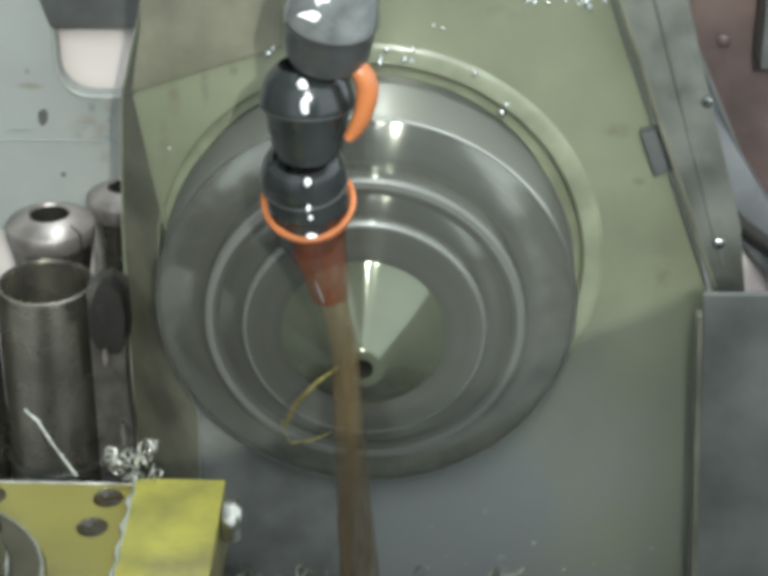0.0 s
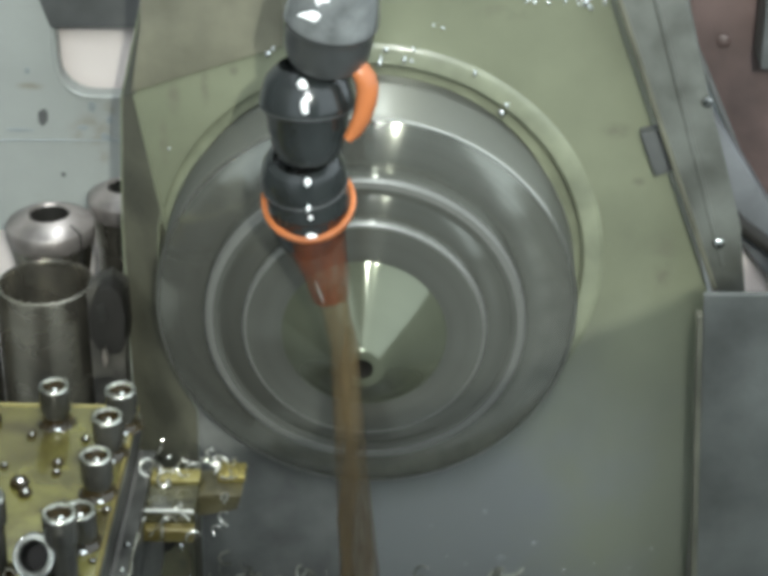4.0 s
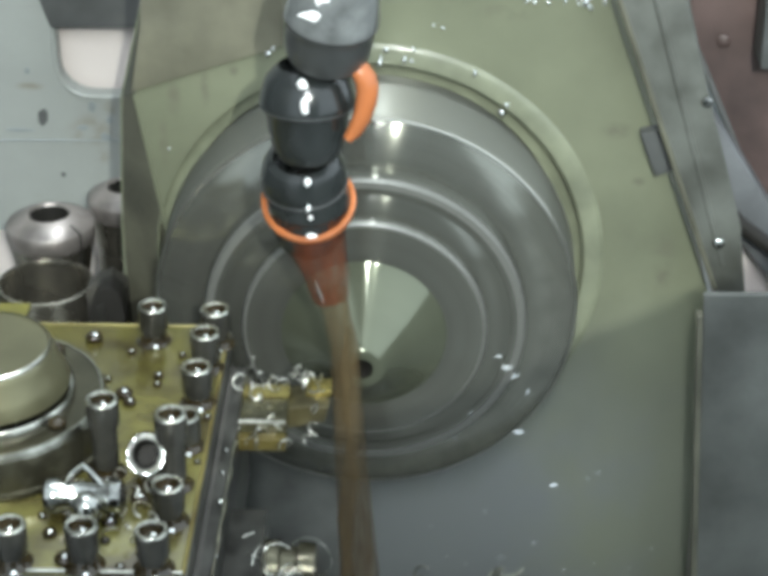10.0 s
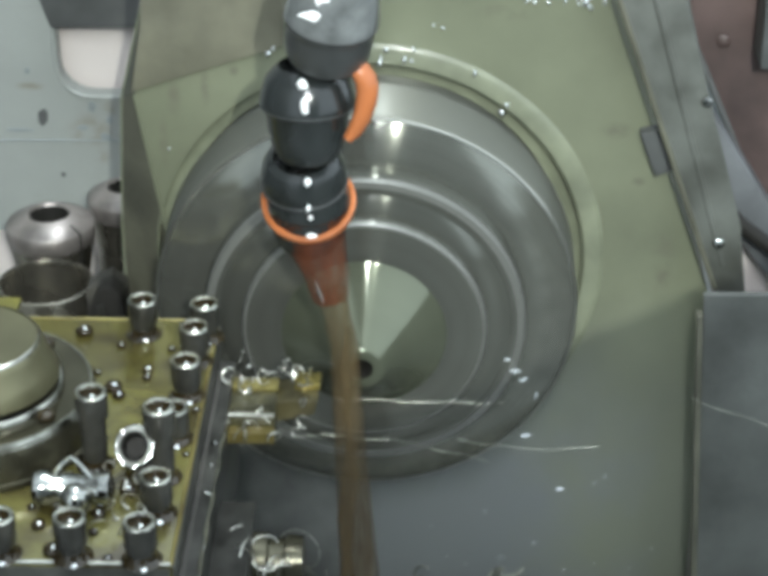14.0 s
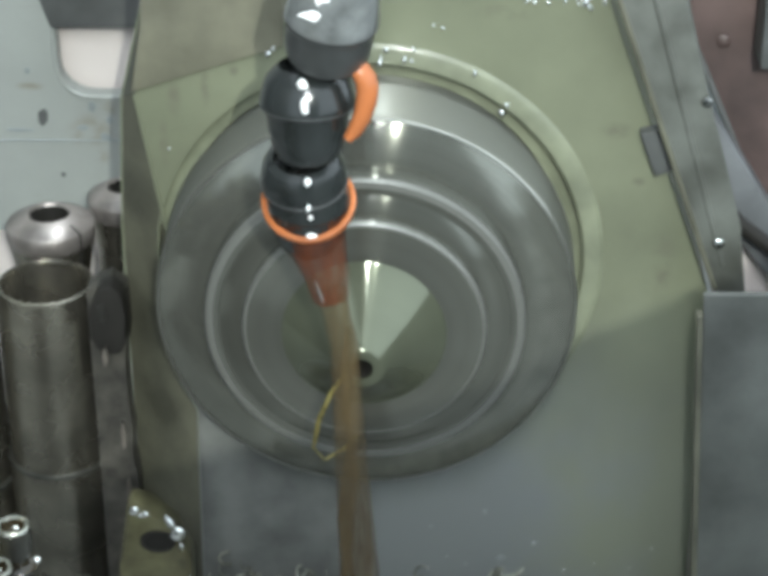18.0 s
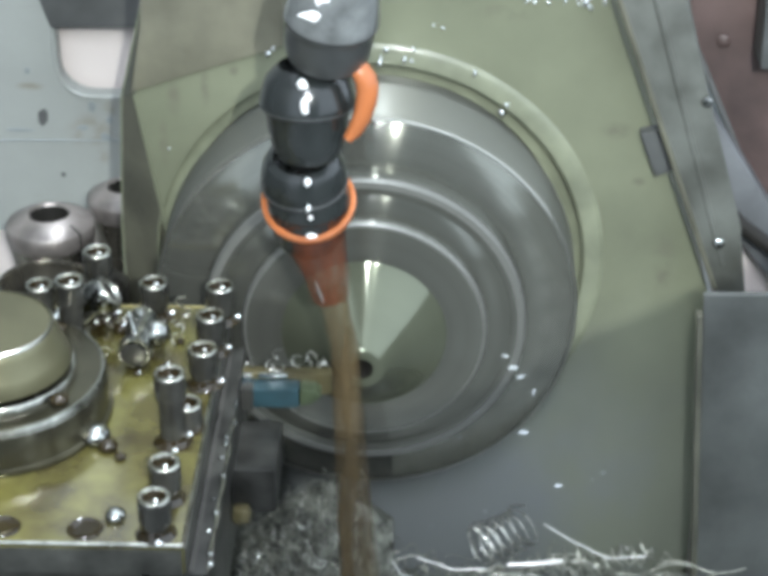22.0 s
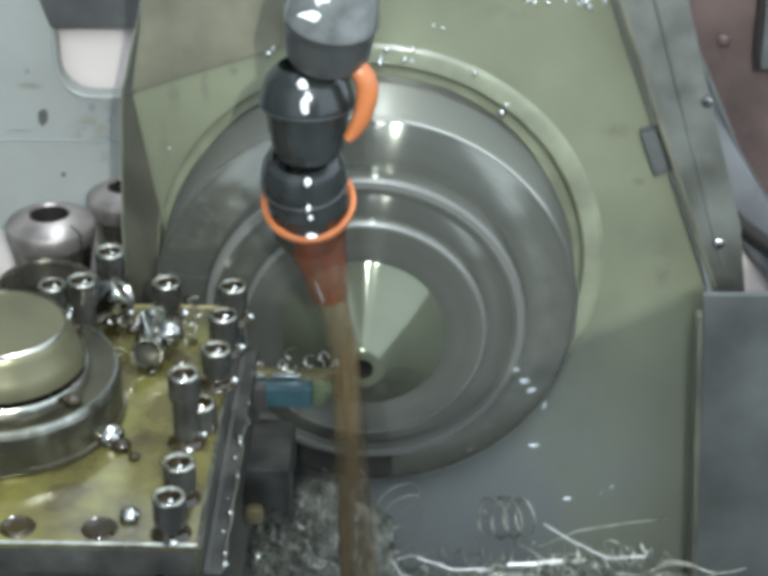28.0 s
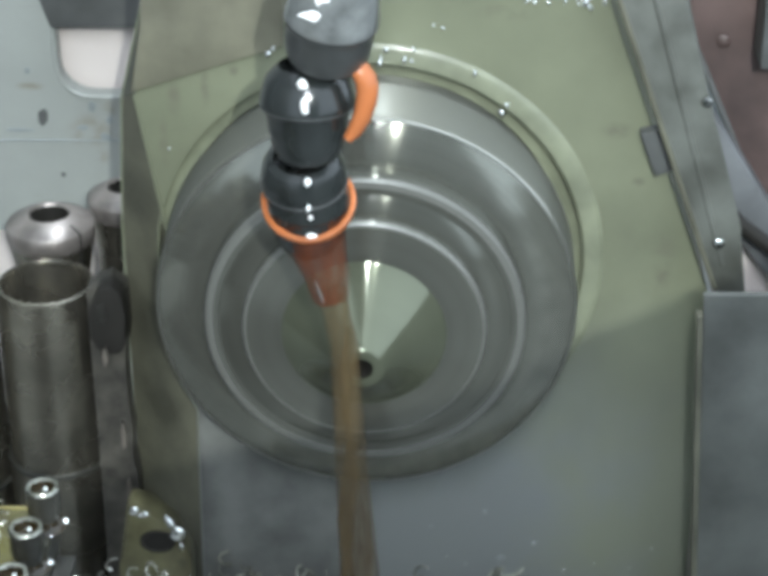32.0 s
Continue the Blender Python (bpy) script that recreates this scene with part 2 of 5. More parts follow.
BRACKET = mat("rusty_dark_iron", (0.064, 0.060, 0.050), 0.6, 0.1, 70, 0.5, 0.4)
RUST = mat("rust_flakes", (0.125, 0.110, 0.092), 0.8, 0, 60, 0.4, 0.3)
CHIP = mat("wet_steel_swarf", (0.50, 0.50, 0.45), 0.28, 0.85, 120, 0.3, 0.1)
BRIGHT_CHIP = mat("bright_dry_swarf", (0.62, 0.62, 0.58), 0.42, 0.6, 120, 0.2, 0.1)
CHIP_DULL = mat("oily_swarf", (0.34, 0.345, 0.285), 0.36, 0.62, 90, 0.5, 0.1)
TOOL_WET = mat("wet_oily_tool_steel", (0.070, 0.066, 0.036), 0.13, 0.3, 140, 0.5, 0.4, tint=(0.022, 0.021, 0.012), fine=300, coat=0.5)
GREEN_TIP = mat("green_gold_tool_coating", (0.070, 0.092, 0.050), 0.35, 0.3, 80, 0.3, 0.05)
BLUE = mat("blue_tool_coating", (0.025, 0.060, 0.074), 0.35, 0.2, 60, 0.25, 0.05)
GOLD = mat("gold_insert", (0.50, 0.41, 0.14), 0.28, 0.9, 80, 0.3, 0.05)
LUG = mat("oily_olive_casting", (0.125, 0.118, 0.062), 0.38, 0.2, 45, 0.5, 0.15, tint=(0.040, 0.037, 0.020), coat=0.3)
SLUDGE = mat("dark_oily_sludge", (0.165, 0.170, 0.140), 0.35, 0.2, 160, 0.7, 0.8, tint=(0.03, 0.03, 0.024), fine=500)
TRAY = mat("wet_grey_tray", (0.28, 0.29, 0.28), 0.35, 0.2, 15, 0.35, 0.15)
CONCRETE = mat("workshop_floor_paint", (0.25, 0.25, 0.24), 0.7, 0, 4, 0.3, 0.2)
HOLE = mat("oily_black_hole", (0.038, 0.036, 0.031), 0.85, 0, 60, 0.2, 0)
CABLE = mat("black_cable", (0.018, 0.017, 0.015), 0.6, 0, 50, 0.2, 0.05)

CABLE.node_tree.nodes["Principled BSDF"].inputs["Specular IOR Level"].default_value = 0.2


PLATE_TOP = mat("oil_pooled_steel", (0.126, 0.117, 0.034), 0.17, 0.35, 48, 0.3, 0.14, tint=(0.040, 0.030, 0.011), fine=110, coat=0.6)


def yellow_pool(m):
    """A pool of yellow oil over one corner of the plate, with a ragged edge."""
    nt = m.node_tree
    b = nt.nodes["Principled BSDF"]
    ramp = [n for n in nt.nodes if n.type == "VALTORGB"][0]
    co = [n for n in nt.nodes if n.type == "TEX_COORD"][0]
    sep = nt.nodes.new("ShaderNodeSeparateXYZ")
    nt.links.new(co.outputs["Object"], sep.inputs[0])
    noi = nt.nodes.new("ShaderNodeTexNoise")
    noi.inputs["Scale"].default_value = 35
    nt.links.new(co.outputs["Object"], noi.inputs["Vector"])
    d = nt.nodes.new("ShaderNodeMath")
    d.operation = "SUBTRACT"
    nt.links.new(sep.outputs["Y"], d.inputs[0])
    nt.links.new(sep.outputs["X"], d.inputs[1])
    w = nt.nodes.new("ShaderNodeMath")
    w.operation = "MULTIPLY_ADD"
    w.inputs[1].default_value = 0.05
    nt.links.new(noi.outputs["Fac"], w.inputs[0])
    nt.links.new(d.outputs[0], w.inputs[2])
    mr = nt.nodes.new("ShaderNodeMapRange")
    mr.inputs["From Min"].default_value, mr.inputs["From Max"].default_value = 0.055, 0.13
    nt.links.new(w.outputs[0], mr.inputs["Value"])
    mix = nt.nodes.new("ShaderNodeMix")
    mix.data_type = "RGBA"
    nt.links.new(mr.outputs["Result"], mix.inputs["Factor"])
    nt.links.new(ramp.outputs["Color"], mix.inputs[6])
    mix.inputs[7].default_value = (0.165, 0.145, 0.024, 1)
    nt.links.new(mix.outputs[2], b.inputs["Base Color"])


yellow_pool(PLATE_TOP)


def clear_mat(name, color, alpha, rough, scale=40.0, stretch=(1, 1, 1), lo=0.35, hi=0.7, spec=0.5):
    """A thin see-through substance: streaks of cover and gaps."""
    m = bpy.data.materials.new(name)
    m.use_nodes = True
    nt = m.node_tree
    b = nt.nodes["Principled BSDF"]
    b.inputs["Base Color"].default_value = (*color, 1)
    b.inputs["Roughness"].default_value = rough
    b.inputs["Specular IOR Level"].default_value = spec
    co = nt.nodes.new("ShaderNodeTexCoord")
    mp = nt.nodes.new("ShaderNodeMapping")
    mp.inputs["Scale"].default_value = stretch
    n = nt.nodes.new("ShaderNodeTexNoise")
    n.inputs["Scale"].default_value, n.inputs["Detail"].default_value = scale, 5
    mr = nt.nodes.new("ShaderNodeMapRange")
    mr.inputs["From Min"].default_value, mr.inputs["From Max"].default_value = lo, hi
    mr.inputs["To Min"].default_value, mr.inputs["To Max"].default_value = alpha[0], alpha[1]
    nt.links.new(co.outputs["Object"], mp.inputs["Vector"])
    nt.links.new(mp.outputs["Vector"], n.inputs["Vector"])
    nt.links.new(n.outputs["Fac"], mr.inputs["Value"])
    nt.links.new(mr.outputs["Result"], b.inputs["Alpha"])
    return m


COOLANT = clear_mat("amber_coolant", (0.105, 0.076, 0.038), (0.12, 0.50), 0.12, 34, (14, 14, 0.12), 0.36, 0.64, spec=0.2)
SPRAY = clear_mat("coolant_spray", (0.75, 0.80, 0.82), (0.10, 0.45), 0.1, 200, (1, 1, 1))
ORANGE_WET = clear_mat("wet_dark_orange_plastic", (0.100, 0.029, 0.012), (0.26, 0.74), 0.2, 60, (3, 3, 0.6), 0.38, 0.62, spec=0.35)


def smoke_mat(name, color, thick, scale, start):
    """Thin smoke or mist: wisps that fade out towards the rim of each veil, lit from both sides."""
    m = bpy.data.materials.new(name)
    m.use_nodes = True
    nt = m.node_tree
    nt.nodes.remove(nt.nodes["Principled BSDF"])
    out = [n for n in nt.nodes if n.type == "OUTPUT_MATERIAL"][0]
    co, mp, ln, noi, edge, wisp, mul = (nt.nodes.new(k) for k in ("ShaderNodeTexCoord", "ShaderNodeMapping", "ShaderNodeVectorMath", "ShaderNodeTexNoise", "ShaderNodeMapRange", "ShaderNodeMapRange", "ShaderNodeMath"))
    mp.inputs["Location"].default_value, mp.inputs["Scale"].default_value = (-1, 0, -1), (2, 0, 2)
    ln.operation, mul.operation = "LENGTH", "MULTIPLY"
    nt.links.new(co.outputs["Generated"], mp.inputs["Vector"])
    nt.links.new(mp.outputs["Vector"], ln.inputs[0])
    edge.interpolation_type = "SMOOTHSTEP"
    edge.inputs["From Min"].default_value, edge.inputs["From Max"].default_value = 0.98, 0.10
    nt.links.new(ln.outputs["Value"], edge.inputs["Value"])
    noi.inputs["Scale"].default_value, noi.inputs["Detail"].default_value, noi.inputs["Distortion"].default_value = scale, 4, 0.9
    nt.links.new(co.outputs["Object"], noi.inputs["Vector"])
    wisp.inputs["From Min"].default_value, wisp.inputs["From Max"].default_value = start, 0.72
    wisp.inputs["To Max"].default_value = thick
    nt.links.new(noi.outputs["Fac"], wisp.inputs["Value"])
    nt.links.new(edge.outputs["Result"], mul.inputs[0])
    nt.links.new(wisp.outputs["Result"], mul.inputs[1])
    clear, back, front, both, mix = (nt.nodes.new(k) for k in ("ShaderNodeBsdfTransparent", "ShaderNodeBsdfTranslucent", "ShaderNodeBsdfDiffuse", "ShaderNodeMixShader", "ShaderNodeMixShader"))
    for n in (back, front):
        n.inputs["Color"].default_value = (*color, 1)
    nt.links.new(front.outputs[0], both.inputs[1])
    nt.links.new(back.outputs[0], both.inputs[2])
    nt.links.new(mul.outputs[0], mix.inputs["Fac"])
    nt.links.new(clear.outputs[0], mix.inputs[1])
    nt.links.new(both.outputs[0], mix.inputs[2])
    nt.links.new(mix.outputs[0], out.inputs["Surface"])
    return m


SMOKE = smoke_mat("white_smoke", (0.74, 0.76, 0.80), 0.68, 42, 0.38)


# ---- mesh helpers ----
def part(name, bm, material, parent=None, label="", smooth=40):
    me = bpy.data.meshes.new(name)
    bmesh.ops.recalc_face_normals(bm, faces=bm.faces)
    bm.to_mesh(me)
    bm.free()
    me.materials.append(material)
    if smooth:
        me.shade_smooth()
        me.set_sharp_from_angle(angle=radians(smooth))
    ob = new(name, me)
    if parent:
        ob.parent = parent
    if label:
        ob["label"] = label
    return ob


def empty(name, m=None, label="", category="", group="", kind=""):
    ob = new(name)
    ob.empty_display_size = 0.01
    if m is not None:
        ob.matrix_world = m
    return tagged(ob, label, category, group, kind)


def box_bm(x0, x1, y0, y1, z0, z1, bevel=0.0008, seg=2):
    bm = bmesh.new()
    bmesh.ops.create_cube(bm, size=1)
    for v in bm.verts:
        v.co = Vector(((x0 + x1) / 2 + v.co.x * (x1 - x0), (y0 + y1) / 2 + v.co.y * (y1 - y0), (z0 + z1) / 2 + v.co.z * (z1 - z0)))
    if bevel:
        bmesh.ops.bevel(bm, geom=bm.edges[:], offset=bevel, segments=seg, affect="EDGES", profile=0.6)
    return bm


def spin_bm(profile, seg=48, m=None, a0=0.0, a1=360.0):
    """A body of revolution about z from (radius, height) pairs; m places it; a0 to a1 makes a part of the turn."""
    bm = bmesh.new()
    rings = []
    whole = a1 - a0 > 359.9

    def ang(i):
        return radians(a0 + (a1 - a0) * i / (seg if whole else seg - 1))

    for r, z in profile:
        if r < 1e-6:
            rings.append([bm.verts.new((0, 0, z))])
        else:
            rings.append([bm.verts.new((r * math.cos(ang(i)), r * math.sin(ang(i)), z)) for i in range(seg)])
    for a, b in zip(rings, rings[1:]):
        for i in range(seg if whole else seg - 1):
            j = (i + 1) % seg
            if len(a) == 1 and len(b) == 1:
                continue
            if len(a) == 1:
                bm.faces.new((a[0], b[i], b[j]))
            elif len(b) == 1:
                bm.faces.new((a[i], a[j], b[0]))
            else:
                bm.faces.new((a[i], a[j], b[j], b[i]))
    if m is not None:
        bmesh.ops.transform(bm, matrix=m, verts=bm.verts)
    return bm


def sweep_bm(points, radius, seg=10, flat=1.0, bm=None):
    """A round or flattened bar along points; radius a number or one for each point."""
    bm = bm or bmesh.new()
    pts = [Vector(p) for p in points]
    rings = []
    side = None
    for i, p in enumerate(pts):
        d = (pts[min(i + 1, len(pts) - 1)] - pts[max(i - 1, 0)]).normalized()
        if side is None:
            side = d.orthogonal().normalized()
        side = (side - d * side.dot(d)).normalized()
        up = d.cross(side)
        r = radius[i] if isinstance(radius, (list, tuple)) else radius
        rings.append([bm.verts.new(p + side * r * math.cos(2 * math.pi * k / seg) + up * r * flat * math.sin(2 * math.pi * k / seg)) for k in range(seg)])
    for a, b in zip(rings, rings[1:]):
        for k in range(seg):
            bm.faces.new((a[k], a[(k + 1) % seg], b[(k + 1) % seg], b[k]))
    bm.faces.new(rings[0][::-1])
    bm.faces.new(rings[-1])
    return bm


def prism_bm(outline, y0, y1, bevel=0.001):
    """An upright slab with the outline given in x and z, from y0 to y1."""
    bm = bmesh.new()
    a = [bm.verts.new((x, y0, z)) for x, z in outline]
    b = [bm.verts.new((x, y1, z)) for x, z in outline]
    n = len(a)
    bm.faces.new(a)
    bm.faces.new(b[::-1])
    for i in range(n):
        bm.faces.new((a[i], b[i], b[(i + 1) % n], a[(i + 1) % n]))
    if bevel:
        bmesh.ops.bevel(bm, geom=bm.edges[:], offset=bevel, segments=2, affect="EDGES", profile=0.6)
    return bm


def hole_slab_bm(outline, hole, y0, y1):
    """An upright slab with a hole through it; outline and hole hold the same number of x, z points, matched one to one."""
    bm = bmesh.new()
    ring = [[bm.verts.new((x, y, z)) for x, z in pts] for y in (y0, y1) for pts in (outline, hole)]
    n = len(outline)
    for i in range(n):
        j = (i + 1) % n
        bm.faces.new((ring[0][i], ring[0][j], ring[1][j], ring[1][i]))
        bm.faces.new((ring[2][i], ring[3][i], ring[3][j], ring[2][j]))
        bm.faces.new((ring[0][i], ring[2][i], ring[2][j], ring[0][j]))
        bm.faces.new((ring[1][i], ring[1][j], ring[3][j], ring[3][i]))
    return bm


def ray_to_outline(cx, cz, outline, ang):
    """Where a ray from (cx, cz) at that angle leaves a convex outline."""
    dx, dz = math.cos(ang), math.sin(ang)
    best = 1e9
    for (x0, z0), (x1, z1) in zip(outline, outline[1:] + outline[:1]):
        ex, ez = x1 - x0, z1 - z0
        den = dx * ez - dz * ex
        if abs(den) < 1e-9:
            continue
        s = ((x0 - cx) * ez - (z0 - cz) * ex) / den
        u = ((x0 - cx) * dz - (z0 - cz) * dx) / den
        if s > 0 and -1e-6 <= u <= 1 + 1e-6:
            best = min(best, s)
    return cx + dx * best, cz + dz * best


# ---- the large structure ----
def structure():
    tagged(part("ground", box_bm(-6, 6, -6, 6, -0.90, -0.85, 0), CONCRETE, smooth=0), "grey painted concrete workshop floor", "floor", kind="structure")
    tagged(part("machine_base", box_bm(-0.60, 0.50, -0.76, 0.60, -0.85, 0.0, 0.004), DARK_PANEL), "dark grey machine base cabinet", "machine base", kind="structure")
    tagged(part("floor", box_bm(-0.60, 0.50, -0.76, 0.60, 0.004, 0.06, 0), TRAY, smooth=0), "wet grey chip tray of the machine", "tray", kind="structure")
    # unseen enclosure walls, open above; heights and tones are set to shape reflections
    tagged(part("wall_back", box_bm(-0.60, 0.50, 0.60, 0.62, 0.0, 0.95, 0), GREY_MID, smooth=0), "grey painted enclosure wall", "wall", kind="structure")
    tagged(part("wall_left", box_bm(-0.62, -0.60, -0.76, 0.62, 0.0, 1.40, 0), DARK_PANEL, smooth=0), "unseen tall dark grey wall that darkens light from the left", "wall", kind="structure")
    tagged(part("wall_right", box_bm(0.50, 0.52, -0.76, 0.62, 0.0, 0.40, 0), GREY_PANEL, smooth=0), "grey sheet metal enclosure wall", "wall", kind="structure")
    # unseen panel added in front, whose slanting top edge shades the lower half of the headstock
    k = 0.4276

    def at_panel(x, z):
        return LAMP.x + k * (x - LAMP.x), LAMP.z + k * (z - LAMP.z)

    edge = [at_panel(x, 0.2528 + (0.52 if x > 0 else 0.36) * (x - 0.114)) for x in (0.60, 0.05, -0.60)]
    outline = [(edge[2][0], 0.0), (edge[0][0], 0.0), edge[0], edge[1], edge[2]]
    tagged(part("front_shade_panel", prism_bm(outline, -0.79, -0.775, 0), GREY_MID, smooth=0), "unseen low grey panel added to shade the headstock", "door", kind="structure")


structure()


# ---- headstock ----
def headstock():
    top = empty("headstock", pose(0, 0, 0), "olive painted lathe headstock with a round spindle opening", "headstock")
    outline = [(-0.112, 0.388), (-0.104, 0.425), (-0.100, 0.56), (0.078, 0.56), (0.111, 0.438), (0.169, 0.283), (0.170, 0.062), (-0.091, 0.062), (-0.089, 0.209), (-0.097, 0.226), (-0.100, 0.313)]
    n = 96
    angs = [2 * math.pi * i / n for i in range(n)]
    outer = []
    for a in angs:
        x, z = ray_to_outline(0, AXIS_Z, outline, a)
        if math.hypot(x, z - AXIS_Z) < 0.1056:
            x, z = 0.1056 * math.cos(a), AXIS_Z + 0.1056 * math.sin(a)
        outer.append((x, z))
    inner = [(0.1046 * math.cos(a), AXIS_Z + 0.1046 * math.sin(a)) for a in angs]
    front = part("front_face", hole_slab_bm(outer, inner, 0.05, 0.20), OLIVE, top, smooth=30)
    # sunk ring round the spindle
    m = Matrix.Translation((0, 0.05, AXIS_Z)) @ pose(0, 0, 0, 90)
    part("opening_rim", spin_bm([(0.1165, -0.001), (0.1150, 0.0004), (0.1125, 0.0014), (0.1060, 0.0018), (0.1046, 0.0005), (0.1046, -0.004)], 96, m, -40, 96), OLIVE_EDGE, top, "paler rim with wet drops")
    part("recess_ring", spin_bm([(0.0970, -0.012), (0.0970, -0.006), (0.1040, -0.006), (0.1046, -0.0055), (0.1046, -0.012)], 96, m), OLIVE_EDGE, top, "brown-olive recess round the chuck")
    # slanted flank beside the front face, its shade put into the darker paint
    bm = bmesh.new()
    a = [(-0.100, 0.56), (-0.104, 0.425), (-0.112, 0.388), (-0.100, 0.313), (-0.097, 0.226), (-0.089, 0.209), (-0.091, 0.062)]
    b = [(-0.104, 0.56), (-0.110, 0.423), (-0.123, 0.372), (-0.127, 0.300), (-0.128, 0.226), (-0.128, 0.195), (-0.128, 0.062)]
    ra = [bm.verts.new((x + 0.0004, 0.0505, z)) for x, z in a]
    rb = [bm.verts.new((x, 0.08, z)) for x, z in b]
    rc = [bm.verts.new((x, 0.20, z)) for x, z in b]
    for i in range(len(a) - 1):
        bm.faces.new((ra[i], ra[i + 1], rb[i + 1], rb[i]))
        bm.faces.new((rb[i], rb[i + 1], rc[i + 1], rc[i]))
    part("flank", bm, FLANK, top, "brown-olive flank with its shade in the colour and worn edges", smooth=15)
    part("flank_edge", sweep_bm([(x, 0.0795, z) for x, z in b], 0.0008, 6), OLIVE, top)
    part("top_cover", prism_bm([(-0.1135, 0.3900), (-0.040, 0.4150), (-0.036, 0.56), (-0.101, 0.56), (-0.1055, 0.425)], 0.046, 0.0498, 0.0008), BROWN_OLIVE, top, "brown-olive cover plate")
    # dark sheet added in place of the shade below the chuck
    part("shade_sheet", prism_bm([(-0.0885, 0.251), (-0.0700, 0.238), (-0.0400, 0.212), (0.0000, 0.204), (0.0020, 0.062), (-0.0905, 0.062)], 0.0470, 0.0500, 0.0008), SLATE, top, "added dark sheet that holds the shade below the chuck")
    part("corner_edge", sweep_bm([(x, 0.0498, z) for x, z in a[2:]], 0.0010, 6), OLIVE, top)
    return top


headstock()


def drops():
    """Coolant drops that cling to the headstock; the small low ones are added glints."""
    shape = spin_bm([(0.0, 0.0012), (0.0009, 0.0010), (0.0014, 0.0004), (0.0015, 0.0)], 12)
    first = tagged(part("coolant_drop", shape, WET), "bright bead on the paint, for coolant drops and glints", "drop", "coolant drops")
    spots = [(0.0080, 0.0480, 0.4128), (0.0057, 0.0480, 0.4090), (0.0210, 0.0480, 0.4134), (0.0165, 0.0480, 0.4079), (0.0199, 0.0480, 0.4074), (0.0050, 0.0480, 0.4062), (0.0346, 0.0498, 0.4235), (0.0301, 0.0498, 0.4249), (0.0499, 0.0480, 0.4016),
             (0.0653, 0.0480, 0.3854), (0.0631, 0.0480, 0.3813), (-0.0967, 0.0498, 0.3589), (-0.0472, 0.0458, 0.4112), (-0.0446, 0.0458, 0.4140), (0.0728, 0.0498, 0.4374), (0.0765, 0.0498, 0.4370), (0.0830, 0.0498, 0.4368), (0.0905, 0.0498, 0.4372),
             (0.0966, 0.0498, 0.4365), (0.1000, 0.0498, 0.4370), (0.1023, 0.0498, 0.4346), (0.1089, 0.0498, 0.4374), (0.0697, 0.0498, 0.1190), (0.0690, 0.0498, 0.1165), (0.0715, 0.0498, 0.1178), (0.0606, 0.0498, 0.1478), (0.0321, 0.0498, 0.1375),
             (0.0509, 0.0498, 0.1136), (0.1037, 0.0498, 0.1099), (0.0873, 0.0498, 0.1275), (0.1391, 0.0498, 0.1124), (0.0219, 0.0498, 0.1079), (0.1200, 0.0498, 0.1150), (0.1501, 0.0498, 0.1258), (0.0410, 0.0498, 0.1180)]
    rng = random.Random(6)
    for i, (x, y, z) in enumerate(spots):
        k = rng.uniform(0.7, 1.3) if z > 0.3 else rng.uniform(0.35, 0.75)
        m = Matrix.Translation((x, y, z)) @ pose(0, 0, 0, 90) @ pose(0, 0, 0, 0, 0, rng.uniform(-50, 50)) @ Matrix.Diagonal((k * rng.uniform(0.6, 1.0), k * rng.uniform(0.8, 1.3), k, 1))
        if i == 0:
            first.matrix_basis = m
        else:
            copy_thing(first, m)


drops()


